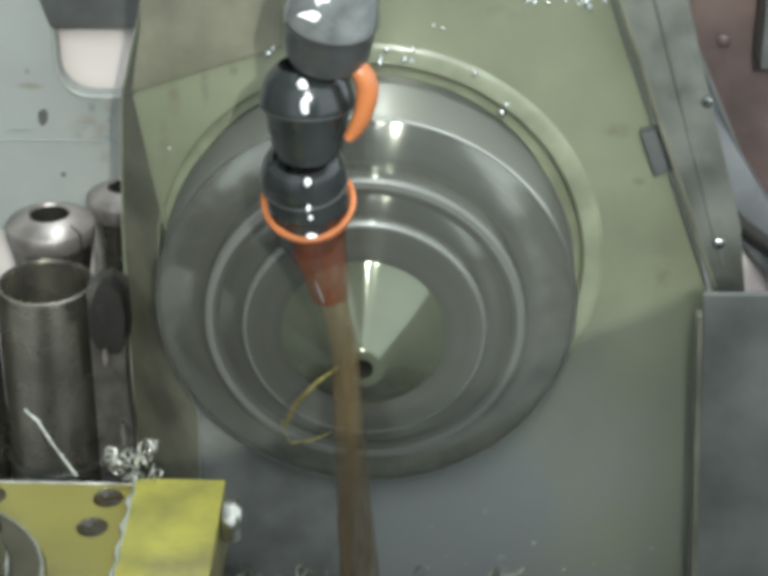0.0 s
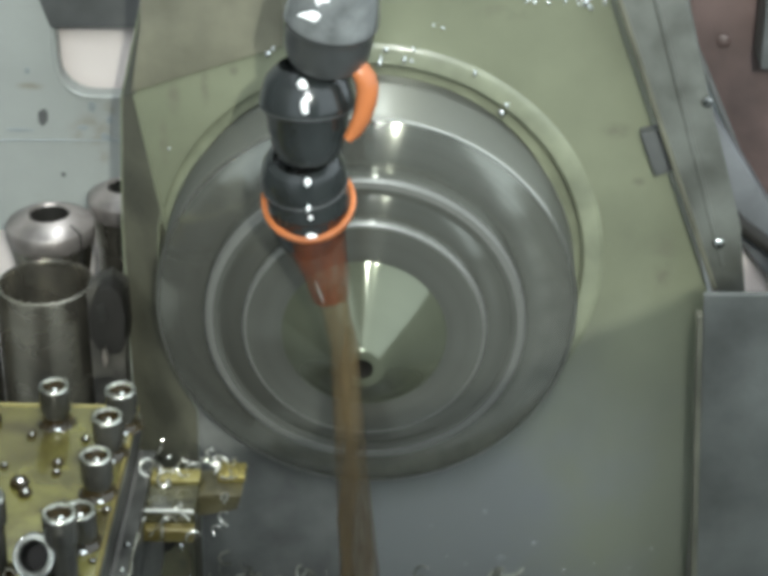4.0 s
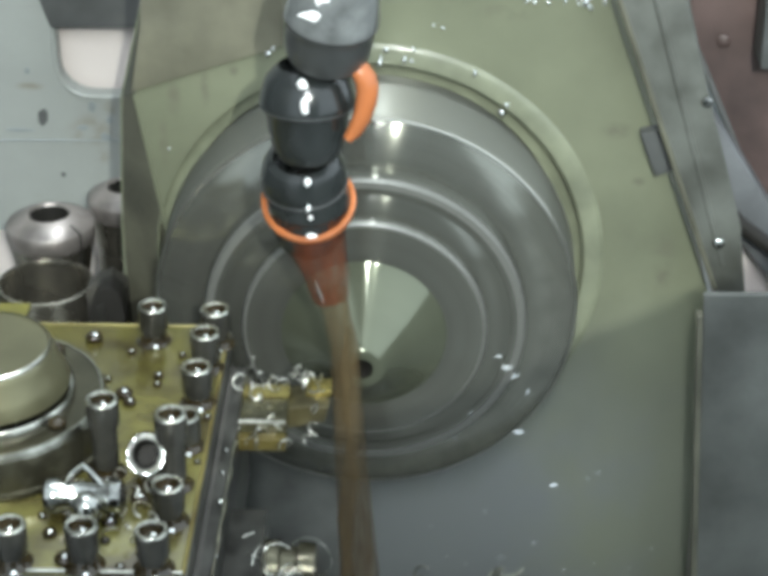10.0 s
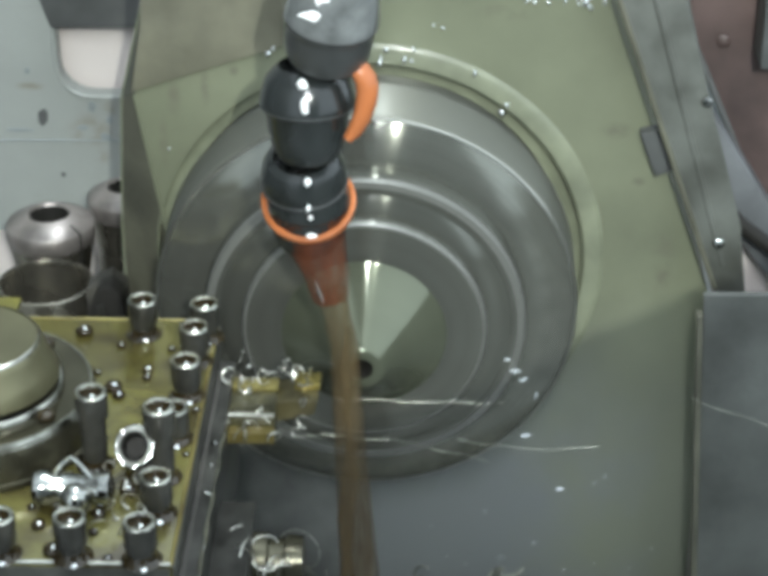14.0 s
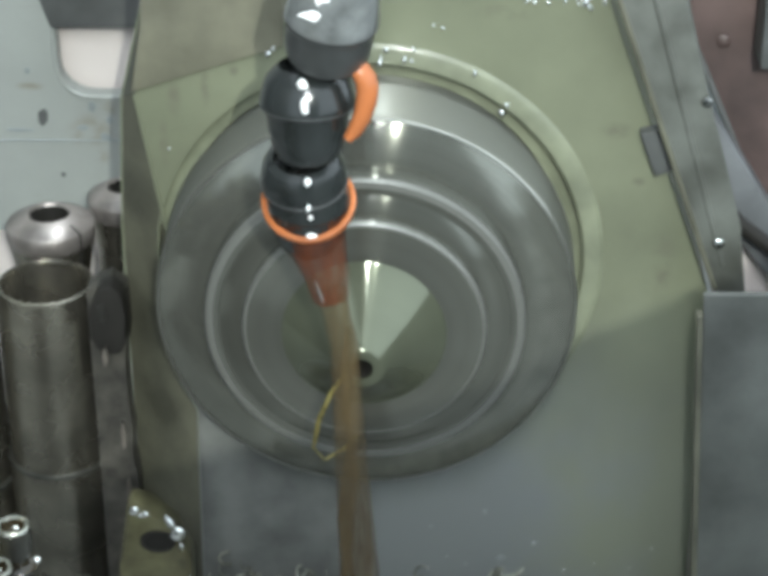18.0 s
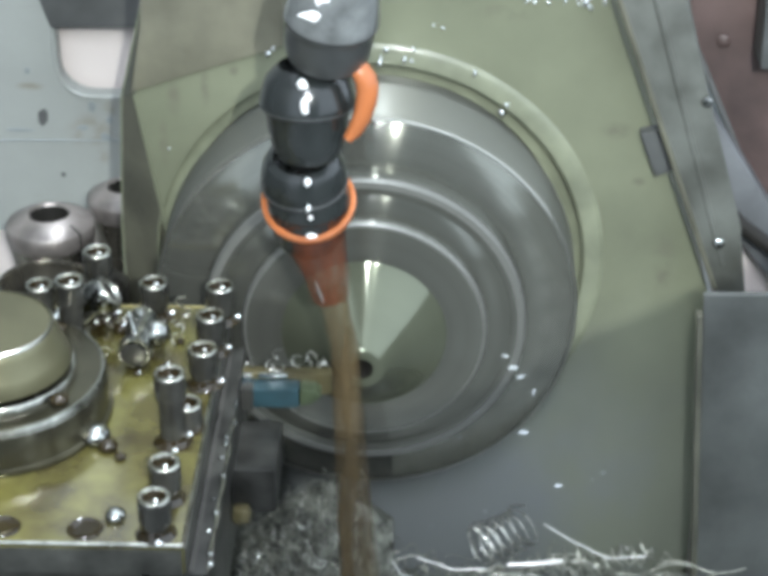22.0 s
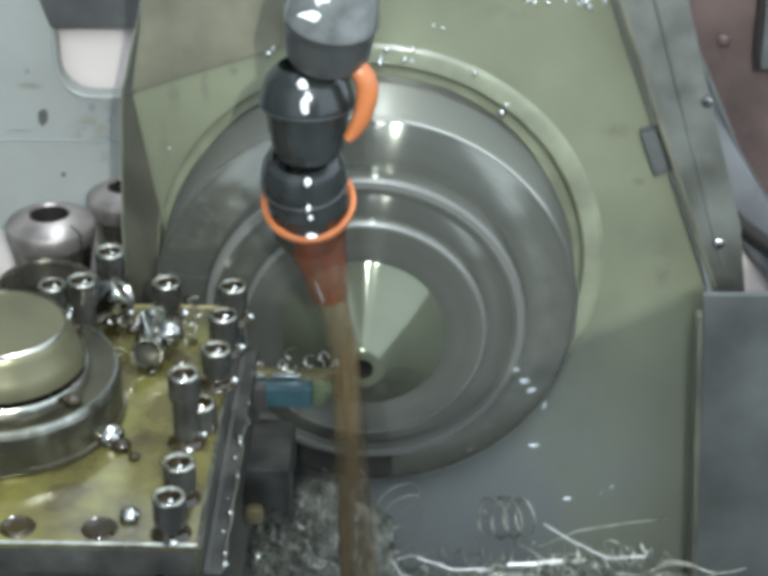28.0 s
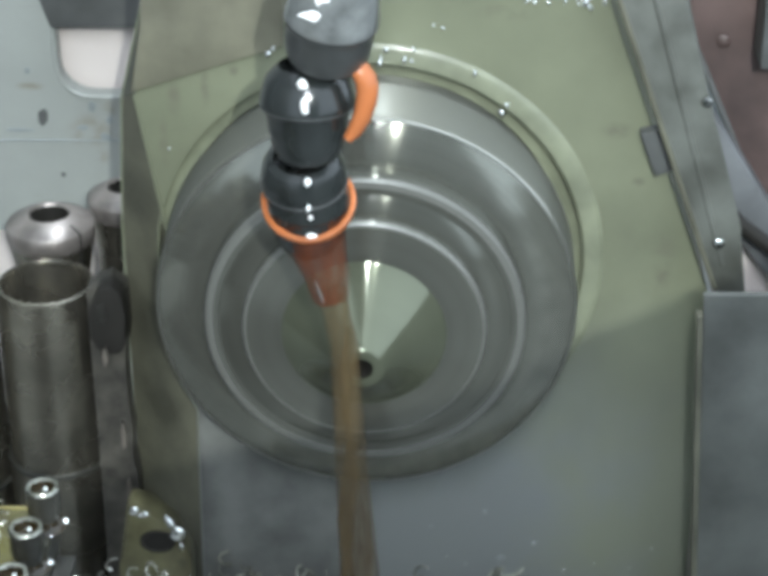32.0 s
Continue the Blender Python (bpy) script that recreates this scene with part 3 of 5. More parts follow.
def chuck_bodies():
    """Spindle nose with collet, about its own z axis, which points out of the machine."""
    top = empty("spindle_chuck", Matrix.Translation((0, 0, AXIS_Z)) @ pose(0, 0, 0, 90), "spinning bare steel collet chuck with stepped rings", "chuck")
    part("barrel", spin_bm([(0.02, -0.085), (0.0965, -0.085), (0.0965, -0.042), (0.100, -0.040), (0.100, -0.0030)], 128), BARREL_STEEL, top, "pale polished barrel")
    part("face_plate", spin_bm([(0.1000, -0.0031), (0.1000, -0.0028), (0.0985, -0.0014), (0.0760, 0.0006)], 128), FACE_STEEL, top)
    part("outer_rim", spin_bm([(0.1002, -0.0034), (0.1002, -0.0022), (0.0992, -0.0011), (0.0986, -0.0011), (0.0990, -0.003)], 128), RIM, top, "bright polished edge")
    part("back_rim", spin_bm([(0.0985, -0.0412), (0.1002, -0.0402), (0.1002, -0.0392), (0.0990, -0.039)], 128), RIM, top, "bright polished edge")
    part("middle_ring", spin_bm([(0.0762, -0.002), (0.0762, 0.0060), (0.0754, 0.0110), (0.0735, 0.0129), (0.0690, 0.0129), (0.0686, 0.0124), (0.0678, 0.0124), (0.0674, 0.0127), (0.0575, 0.0137)], 128), STEEL, top)
    part("middle_rim", spin_bm([(0.0756, 0.0095), (0.0754, 0.0125), (0.0746, 0.0134), (0.0716, 0.0136), (0.0712, 0.011)], 128), PALE_RING, top, "bright polished edge")
    part("nose_ring", spin_bm([(0.0576, 0.011), (0.0574, 0.0185), (0.0560, 0.0202), (0.0385, 0.0220), (0.038, 0.0200)], 128), STEEL, top)
    part("nose_rim", spin_bm([(0.0576, 0.0180), (0.0562, 0.0205), (0.0552, 0.0205), (0.056, 0.018)], 128), PALE_RING, top, "bright polished edge")
    part("collet_cone", spin_bm([(0.0388, 0.0216), (0.0376, 0.0222), (0.0120, 0.0500), (0.0106, 0.0524), (0.0090, 0.0534), (0.0054, 0.0534), (0.0050, 0.0526)], 128), CONE_STEEL, top, "bright turned cone round a bore with its shade in a black colour")
    # bore in black: its shade is put into the colour
    part("bore", spin_bm([(0.0052, 0.0530), (0.0048, 0.0515), (0.0048, 0.0250), (0.0, 0.0250)], 48), CABLE, top, "bore with its shade in a black colour")
    return top


chuck = chuck_bodies()


# ---- what stands at the right of the headstock ----
def right_side():
    rail = empty("guide_rail", pose(0, 0, 0), "worn grey-blue slanting guide rail on the headstock", "rail")
    part("rail_body", prism_bm([(0.111, 0.452), (0.168, 0.296), (0.184, 0.290), (0.178, 0.332), (0.158, 0.399), (0.144, 0.452)], 0.030, 0.0475, 0.002), GREY_RAIL, rail)
    part("rail_lip", sweep_bm([(0.1125, 0.030, 0.450), (0.1395, 0.030, 0.376), (0.168, 0.030, 0.298)], 0.0013, 8), FLANK, rail, "dark lower lip")
    part("groove_edge", sweep_bm([(0.129, 0.0302, 0.450), (0.150, 0.0302, 0.380), (0.171, 0.0302, 0.310)], 0.0012, 8), GREY_RAIL, rail)
    part("stop_block", prism_bm([(0.1285, 0.3745), (0.1375, 0.377), (0.1455, 0.3555), (0.1370, 0.352)], 0.041, 0.0485, 0.001), DARK_PANEL, rail, "small dark stop block")
    tagged(part("screw_head", spin_bm([(0.0026, 0), (0.0026, 0.0015), (0.0018, 0.0024), (0, 0.0026)], 16, Matrix.Translation((0.157, 0.030, 0.397)) @ pose(0, 0, 0, 90)), CHROME, rail), "bright wet screw head")
    part("screw_head", spin_bm([(0.0028, 0), (0.0028, 0.0015), (0.0018, 0.0024), (0, 0.0026)], 16, Matrix.Translation((0.168, 0.030, 0.323)) @ pose(0, 0, 0, 90)), CHROME, rail)
    cover = empty("red_cover", pose(0, 0, 0))
    part("cover_seam", sweep_bm([(0.1545, 0.0995, 0.410), (0.1585, 0.0995, 0.395), (0.1840, 0.0995, 0.338), (0.2440, 0.0995, 0.242)], 0.0016, 8), DARK_PANEL, cover, "dark edge seam")
    part("cover_bolt", spin_bm([(0.0035, 0), (0.0035, 0.0018), (0.0026, 0.0026), (0, 0.0028)], 16, Matrix.Translation((0.172, 0.1, 0.398)) @ pose(0, 0, 0, 90)), RED_BROWN, cover)
    part("cover_body", prism_bm([(0.150, 0.425), (0.158, 0.395), (0.184, 0.337), (0.245, 0.24), (0.245, 0.60), (0.150, 0.60)], 0.10, 0.24, 0.004), RED_BROWN, cover)
    tagged(cover, "dull red-brown painted machine cover", "cover")
    tagged(part("dark_post", box_bm(0.186, 0.26, 0.070, 0.095, 0.395, 0.60, 0.003), DARK_PANEL), "dark grey upright post", "post")
    wedge = part("grey_bracket", prism_bm([(0.163, 0.375), (0.245, 0.250), (0.245, 0.225), (0.184, 0.303)], 0.070, 0.088, 0.002), GREY_DUSK)
    tagged(wedge, "grey slanting sheet bracket", "bracket")
    hose = part("hose", sweep_bm([(0.150, 0.062, 0.350), (0.168, 0.058, 0.333), (0.181, 0.058, 0.319), (0.200, 0.058, 0.304), (0.24, 0.058, 0.277)], 0.0040, 14), CABLE)
    tagged(hose, "black rubber hose beside the rail", "hose")
    tagged(part("white_plate", box_bm(0.176, 0.30, 0.092, 0.096, 0.062, 0.300, 0.001), WHITE), "white painted plate behind the hose", "plate")
    door = empty("way_cover", pose(0, 0, 0), "dark grey sheet metal way cover beside the headstock", "cover")
    part("cover_face", prism_bm([(0.159, 0.311), (0.30, 0.313), (0.30, 0.062), (0.172, 0.062)], 0.0, 0.004, 0.001), WAY_PAINT, door)
    part("cover_edge", prism_bm([(0.1565, 0.300), (0.1595, 0.300), (0.1725, 0.063), (0.1690, 0.063)], -0.001, 0.0055, 0.0008), FLANK, door, "worn olive edge")


right_side()


# ---- what stands at the left of the headstock ----
def left_side():
    # grey panel with a rounded cut-out, white wall behind it
    def corner(cx, cz, r, a0, a1, n=6):
        return [(cx + r * math.cos(radians(a0 + (a1 - a0) * i / n)), cz + r * math.sin(radians(a0 + (a1 - a0) * i / n))) for i in range(n + 1)]
    inner = corner(-0.169, 0.313, 0.019, 180, 270) + [(-0.10, 0.294), (-0.10, 0.339), (-0.188, 0.339)]
    panel = part("wall_panel", prism_bm([(-0.60, 0.205), (-0.097, 0.205), (-0.097, 0.294)] + inner[:7][::-1] + [(-0.188, 0.339), (-0.188, 0.95), (-0.60, 0.95)], 0.25, 0.262, 0), GREY_PANEL, smooth=0)
    tagged(panel, "grey sheet metal partition with a rounded cut-out", "wall", kind="structure")
    lip = part("trim", sweep_bm([(x - 0.0008, 0.2495, z) for x, z in [(-0.188, 0.339)] + inner[:8]], 0.0016, 8), GREY_PANEL)
    tagged(lip, "pale rolled edge of the cut-out", "trim", kind="structure")
    part("panel_seam", sweep_bm([(-0.60, 0.2497, 0.2640), (-0.30, 0.2497, 0.2640), (-0.151, 0.2497, 0.2660)], 0.0006, 6), GREY_MID, panel, "faint horizontal seam")
    rs = random.Random(17)
    for x, z, w, h in ((-0.199, 0.281, 0.0032, 0.0062), (-0.190, 0.243, 0.0016, 0.0016), (-0.176, 0.274, 0.0040, 0.0016), (-0.163, 0.268, 0.0035, 0.0028), (-0.170, 0.288, 0.0025, 0.0040), (-0.160, 0.279, 0.0020, 0.0026), (-0.214, 0.272, 0.010, 0.0012), (-0.206, 0.31, 0.0022, 0.002)):
        out = [(x + w * math.cos(a) * rs.uniform(0.6, 1.1), z + h * math.sin(a) * rs.uniform(0.6, 1.1)) for a in [i * math.pi / 6 for i in range(12)]]
        part("grease_smudge", prism_bm(out, 0.2493, 0.2499, 0), DARK_PANEL if x in (-0.199, -0.190) else GREY_MID, panel, "dark grease smudge", smooth=0)
    box = part("terminal_box", prism_bm([(-0.196, 0.362), (-0.189, 0.339), (-0.120, 0.3395), (-0.120, 0.45), (-0.215, 0.45)], 0.243, 0.2495, 0.002), DARK_PANEL)
    tagged(box, "dark grey metal box on the partition", "box")
    liner = part("wall_liner", box_bm(-0.30, -0.095, 0.268, 0.275, 0.06, 0.42, 0), WHITE, smooth=0)
    tagged(liner, "white painted sheet behind the partition", "wall", kind="structure")
    # tall tube and spring collets standing on the tray
    tube = empty("draw_tube", pose(-0.1695, 0.08, 0.06), "tall worn dark steel draw tube standing upright", "tube")
    part("barrel", spin_bm([(0.0275, 0), (0.0275, 0.100), (0.0262, 0.101), (0.0254, 0.196), (0.0248, 0.2065), (0.0232, 0.2070), (0.0222, 0.2050), (0.0215, 0.150), (0.0, 0.150)], 48), TUBE, tube)
    part("scuffed_band", spin_bm([(0.0262, 0.100), (0.0279, 0.1005), (0.0279, 0.103), (0.0261, 0.1035)], 48), DARK_STEEL, tube)
    copy_thing(tube, pose(-0.2235, 0.082, 0.043, 0, 0, 140))["label"] = "shorter worn dark steel draw tube standing upright"
    for x, y, z, r, name_group in ((-0.177, 0.14, 0.275, 0.024, 1), (-0.140, 0.17, 0.277, 0.021, 2)):
        c = empty("spring_collet", pose(x, y, 0.06), "worn steel spring collet standing upright on its end", "collet", "spring collets")
        h = z - 0.06
        part("body", spin_bm([(r * 0.84, 0), (r * 0.84, h - 0.034), (r * 0.90, h - 0.024), (r * 0.97, h - 0.0145)], 48), TUBE, c, "dark oily body")
        part("head", spin_bm([(r * 0.97, h - 0.0150), (r, h - 0.0135), (r, h - 0.0060), (r * 0.97, h - 0.0050), (r * 0.58, h - 0.0004), (r * 0.48, h + 0.0004), (r * 0.44, h - 0.0010)], 48), COLLET, c, "bright worn cone of the head")
        # black lining stands for the shade inside the collet
        part("bore", spin_bm([(r * 0.45, h - 0.0006), (r * 0.43, h - 0.004), (r * 0.43, h - 0.03), (0, h - 0.03)], 32), CABLE, c, "bore with its shade in a black colour")
        for a in (-38,):
            d = Vector((math.cos(radians(a)), math.sin(radians(a)), 0))
            slot = box_bm(r * 0.44, r * 1.005, -0.0005, 0.0005, h - 0.024, h - 0.0012, 0)
            slot.verts.ensure_lookup_table()
            for v in slot.verts:
                if v.co.z > h - 0.01:
                    v.co.z = h + 0.0006 if v.co.x < r * 0.7 else h - 0.0046
            bmesh.ops.transform(slot, matrix=pose(0, 0, 0, 0, 0, a), verts=slot.verts)
            part("slot", slot, BLACK_OXIDE, c, "dark saw slot", smooth=0)
    clamp = empty("cable_clamp", pose(-0.1310, 0.050, 0.06), "black oily cable clamp on the bracket", "clamp")
    part("clamp_body", prism_bm([(-0.0080, 0.186), (0.0000, 0.183), (0.0040, 0.184), (0.0066, 0.190), (0.0078, 0.206), (0.0060, 0.2180), (0.0010, 0.2235), (-0.0050, 0.2215), (-0.0105, 0.208), (-0.0110, 0.194)], -0.003, 0.011, 0.0018), CABLE, clamp)
    part("clamp_tab", prism_bm([(-0.0060, 0.2120), (-0.0030, 0.2135), (-0.0025, 0.2040), (-0.0055, 0.2030)], -0.0042, -0.0028, 0.0004), SHANK, clamp)
    block = empty("rusty_bracket", pose(-0.1310, 0.066, 0.06), "dark rusty bracket edge beside the headstock", "bracket")
    rng = random.Random(4)
    edge = [(0.0050 + rng.uniform(-0.002, 0.0015), 0.0125 * i) for i in range(18)]
    part("bracket_body", prism_bm([(-0.014, 0.0)] + edge + [(-0.002, 0.2185), (-0.014, 0.2120)], -0.004, 0.010, 0), BRACKET, block, smooth=0)
    for x, z, w, h in ((-0.0035, 0.184, 0.0016, 0.012), (0.003, 0.136, 0.0018, 0.020), (0.0035, 0.096, 0.0016, 0.030)):
        out = [(x + w * math.cos(a) * rng.uniform(0.6, 1.0), z + h / 2 * math.sin(a) * rng.uniform(0.7, 1.1)) for a in [i * math.pi / 5 for i in range(10)]]
        part("rust_flake", prism_bm(out, -0.0230, -0.0200, 0), RUST, block, "pale brown rust flake", smooth=0)
    # bolted lug wet with oil
    lug = empty("bolted_lug", pose(-0.1105, 0.018, 0.06), "oily olive triangular lug with a bored hole", "lug")
    part("lug_body", prism_bm([(-0.022, 0.0), (0.020, 0.0), (0.019, 0.082), (0.012, 0.098), (-0.002, 0.112), (-0.013, 0.115), (-0.019, 0.075)], -0.006, 0.012, 0.004), LUG, lug)
    # shallow black disc in place of the shade in the lug's hole
    part("bore", spin_bm([(0.0094, 0), (0.0090, 0.0012), (0.0080, 0.0014), (0.0072, 0.0006), (0, 0.0006)], 32, Matrix.Translation((0.0020, -0.006, 0.0925)) @ pose(0, 0, 0, 90) @ Matrix.Diagonal((1, 0.72, 1, 1))), CABLE, lug, "black disc standing for the shaded bore")
    # bright drops shaped and placed as the lug's wet highlights
    for x, z, r in ((0.0090, 0.1045, 0.0034), (0.0125, 0.0975, 0.0036), (-0.0090, 0.1115, 0.0024), (-0.0035, 0.1095, 0.0026), (-0.0065, 0.1085, 0.0016), (0.0140, 0.0900, 0.0022), (0.0065, 0.1075, 0.0014), (-0.015, 0.066, 0.0018), (0.017, 0.069, 0.0018)):
        b2 = bmesh.new()
        bmesh.ops.create_icosphere(b2, subdivisions=2, radius=r * 1.3, matrix=Matrix.Translation((x, -0.0062, z)) @ pose(0, 0, 0, 0, rng.uniform(10, 80), 0) @ Matrix.Diagonal((rng.uniform(0.35, 0.9), 0.5, rng.uniform(0.5, 1.2), 1)))
        part("lug_glint", b2, WET, lug)


left_side()


# ---- coolant nozzle ----
def coolant_nozzle():
    top = empty("coolant_nozzle", pose(0, 0, 0), "black jointed coolant hose with an orange nozzle tip", "coolant nozzle")
    y = -0.10

    def segment(name, at, profile, lean, material, label="", tip=12):
        return part(name, spin_bm(profile[::-1], 48, Matrix.Translation(at) @ pose(0, 0, 0, tip, lean, 0)), material, top, label, smooth=28)

    segment("hose_feed", (-0.0063, -0.1203, 0.5057), [(0.0120, 0.075), (0.0127, 0.0197), (0.0161, 0.0088), (0.0172, 0.0), (0.0181, -0.0056), (0.0183, -0.0085), (0.0176, -0.0100), (0.0172, -0.0125), (0.0171, -0.0160), (0.0165, -0.0225), (0.0148, -0.0265), (0.0114, -0.0288)], 8, FEED_GREY, "dark grey end of the feed hose")
    # shoulder shell in a paler grey than the hose below it
    segment("pale_dome", (-0.0063, -0.1203, 0.5057), [(0.0130, 0.0205), (0.0164, 0.0092), (0.0175, 0.0004), (0.0184, -0.0052), (0.0185, -0.0072), (0.0181, -0.0074)], 8, GREY_HOSE, "paler grey shoulder of the feed hose")
    segment("joint", (-0.0177, -0.1108, 0.4608), [(0.0113, 0.0141), (0.0136, 0.0122), (0.0162, 0.0092), (0.0179, 0.0044), (0.0188, 0.0004), (0.0190, -0.0012), (0.0187, -0.0022), (0.0174, -0.0030), (0.0166, -0.0050), (0.0160, -0.0110), (0.0146, -0.0180), (0.0135, -0.0220), (0.0116, -0.0245)], 0, BLACK_PLASTIC, tip=-3)
    segment("joint", (-0.0203, -0.1025, 0.4219), [(0.0117, 0.0125), (0.0145, 0.0108), (0.0165, 0.0074), (0.0174, 0.0028), (0.0176, -0.0004), (0.0172, -0.0022), (0.0164, -0.0030), (0.0147, -0.0046), (0.0119, -0.0056)], -2, BLACK_PLASTIC, tip=18)
    segment("joint", (-0.0189, -0.1000, 0.4099), [(0.0119, 0.0087), (0.0148, 0.0072), (0.0163, 0.0034), (0.0166, 0.0004), (0.0159, -0.0010), (0.0152, -0.0016), (0.0155, -0.0050), (0.0157, -0.0078), (0.0149, -0.0157), (0.0122, -0.021)], 0, BLACK_PLASTIC)
    ring = Matrix.Translation((-0.0190, y + 0.002, 0.4090)) @ pose(0, 0, 0, 33)
    part("nozzle_collar", spin_bm([(0.0170, 0.0), (0.0173, 0.0016), (0.0184, 0.0020), (0.0193, 0.0012), (0.0195, -0.0008), (0.0188, -0.0026), (0.0172, -0.0030), (0.0170, 0.0)], 48, ring), ORANGE, top, "orange nozzle collar")
    part("nozzle_tip", sweep_bm([(-0.0187, y + 0.0015, 0.4040), (-0.0172, y + 0.0005, 0.3950), (-0.0138, y, 0.3835), (-0.0116, y, 0.3745), (-0.0104, y, 0.3650)], [0.0162, 0.0138, 0.0108, 0.0092, 0.0078], 32), ORANGE_WET, top, "dark orange see-through nozzle tip")
    # bright sliver set where the tip has its highlight
    part("tip_glint", sweep_bm([(-0.0160, y - 0.0132, 0.3800), (-0.0140, y - 0.0122, 0.3730), (-0.0128, y - 0.0112, 0.3680)], [0.0002, 0.0007, 0.0002], 8), WET, top, "thin bright sliver standing for the tip's highlight")
    # paler grey lips of the joints
    for at, r, lean, tip in (((-0.0177, -0.1108, 0.4594), 0.01885, 0, -3), ((-0.0203, -0.1023, 0.4212), 0.01765, -2, 18)):
        part("joint_lip", spin_bm([(r - 0.0012, -0.0012), (r + 0.0001, -0.0010), (r + 0.0003, -0.0003), (r - 0.0002, 0.0004), (r - 0.0012, 0.0004)], 48, Matrix.Translation(at) @ pose(0, 0, 0, tip, lean, 0)), FEED_GREY, top, "paler grey lip")
    # white beads on the joints, shaped and placed as their highlights
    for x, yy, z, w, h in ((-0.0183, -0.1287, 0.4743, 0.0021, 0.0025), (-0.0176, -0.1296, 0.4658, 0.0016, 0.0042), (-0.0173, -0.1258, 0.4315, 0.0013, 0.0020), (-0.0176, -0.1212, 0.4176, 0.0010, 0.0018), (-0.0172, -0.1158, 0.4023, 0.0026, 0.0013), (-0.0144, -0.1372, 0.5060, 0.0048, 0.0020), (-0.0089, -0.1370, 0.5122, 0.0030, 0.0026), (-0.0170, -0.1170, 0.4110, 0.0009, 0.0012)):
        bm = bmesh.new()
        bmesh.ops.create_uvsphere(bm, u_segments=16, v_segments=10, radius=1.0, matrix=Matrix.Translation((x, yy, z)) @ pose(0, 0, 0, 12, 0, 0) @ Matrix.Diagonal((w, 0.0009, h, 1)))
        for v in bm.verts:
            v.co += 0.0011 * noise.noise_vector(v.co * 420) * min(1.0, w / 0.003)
        part("wet_glint_bead", bm, GLINT_WHITE, top, "white bead standing for a highlight")
    # curved orange lever of the valve
    arc = [(-0.0020, 0.4785), (0.0008, 0.4795), (0.0036, 0.4778), (0.0055, 0.4745), (0.0062, 0.4700), (0.0058, 0.4647), (0.0042, 0.4585), (0.0014, 0.4526), (-0.0014, 0.4488)]
    part("valve_lever", sweep_bm([(x, y - 0.022, z) for x, z in arc], [0.0026, 0.0036, 0.0043, 0.0048, 0.0050, 0.0049, 0.0044, 0.0037, 0.0026], 16, 0.8), ORANGE, top, "curved orange valve lever")
    part("feed_pipe", sweep_bm([(0.0035, y - 0.036, 0.574), (0.008, y - 0.040, 0.62), (0.0, y + 0.05, 0.72), (0.02, y + 0.25, 0.80), (0.02, 0.60, 0.82)], 0.012, 16), BLACK_PLASTIC, top)
    return top


coolant_nozzle()


def coolant_stream():
    rng = random.Random(8)
    top = empty("coolant_stream", pose(0, 0, 0), "amber coolant pouring down in a see-through stream", "coolant")
    bm = sweep_bm([(-0.0100, -0.101, 0.368), (-0.0080, -0.101, 0.357), (-0.0050, -0.099, 0.340), (-0.0038, -0.096, 0.300), (-0.0015, -0.093, 0.250), (0.001, -0.090, 0.200), (0.002, -0.088, 0.150), (0.002, -0.087, 0.10)],
                  [0.0062, 0.0060, 0.0062, 0.0068, 0.0078, 0.0096, 0.0128, 0.0160], 28)
    part("main_jet", bm, COOLANT, top)
    for i in range(3):
        x = rng.uniform(-0.005, 0.002)
        pts = [(x + 0.6 * (z - 0.35) * -0.02 * (i - 2) + 0.0012 * math.sin(z * 90 + i), -0.101 + rng.uniform(-0.004, 0.004) * 0.5, z) for z in [0.352 - 0.02 * j for j in range(13)]]
        part("strand", sweep_bm(pts, [0.0003 if j in (0, 12) else 0.0016 + 0.0008 * math.sin(j * 1.3 + i) for j in range(13)], 10), COOLANT, top)
    return top


coolant = coolant_stream()


# ---- turret ----
def ball_bm(x, y, z, r, squash=1.0):
    bm = bmesh.new()
    bmesh.ops.create_uvsphere(bm, u_segments=20, v_segments=12, radius=r, matrix=Matrix.Translation((x, y, z)) @ Matrix.Diagonal((1, 1, squash, 1)))
    return bm


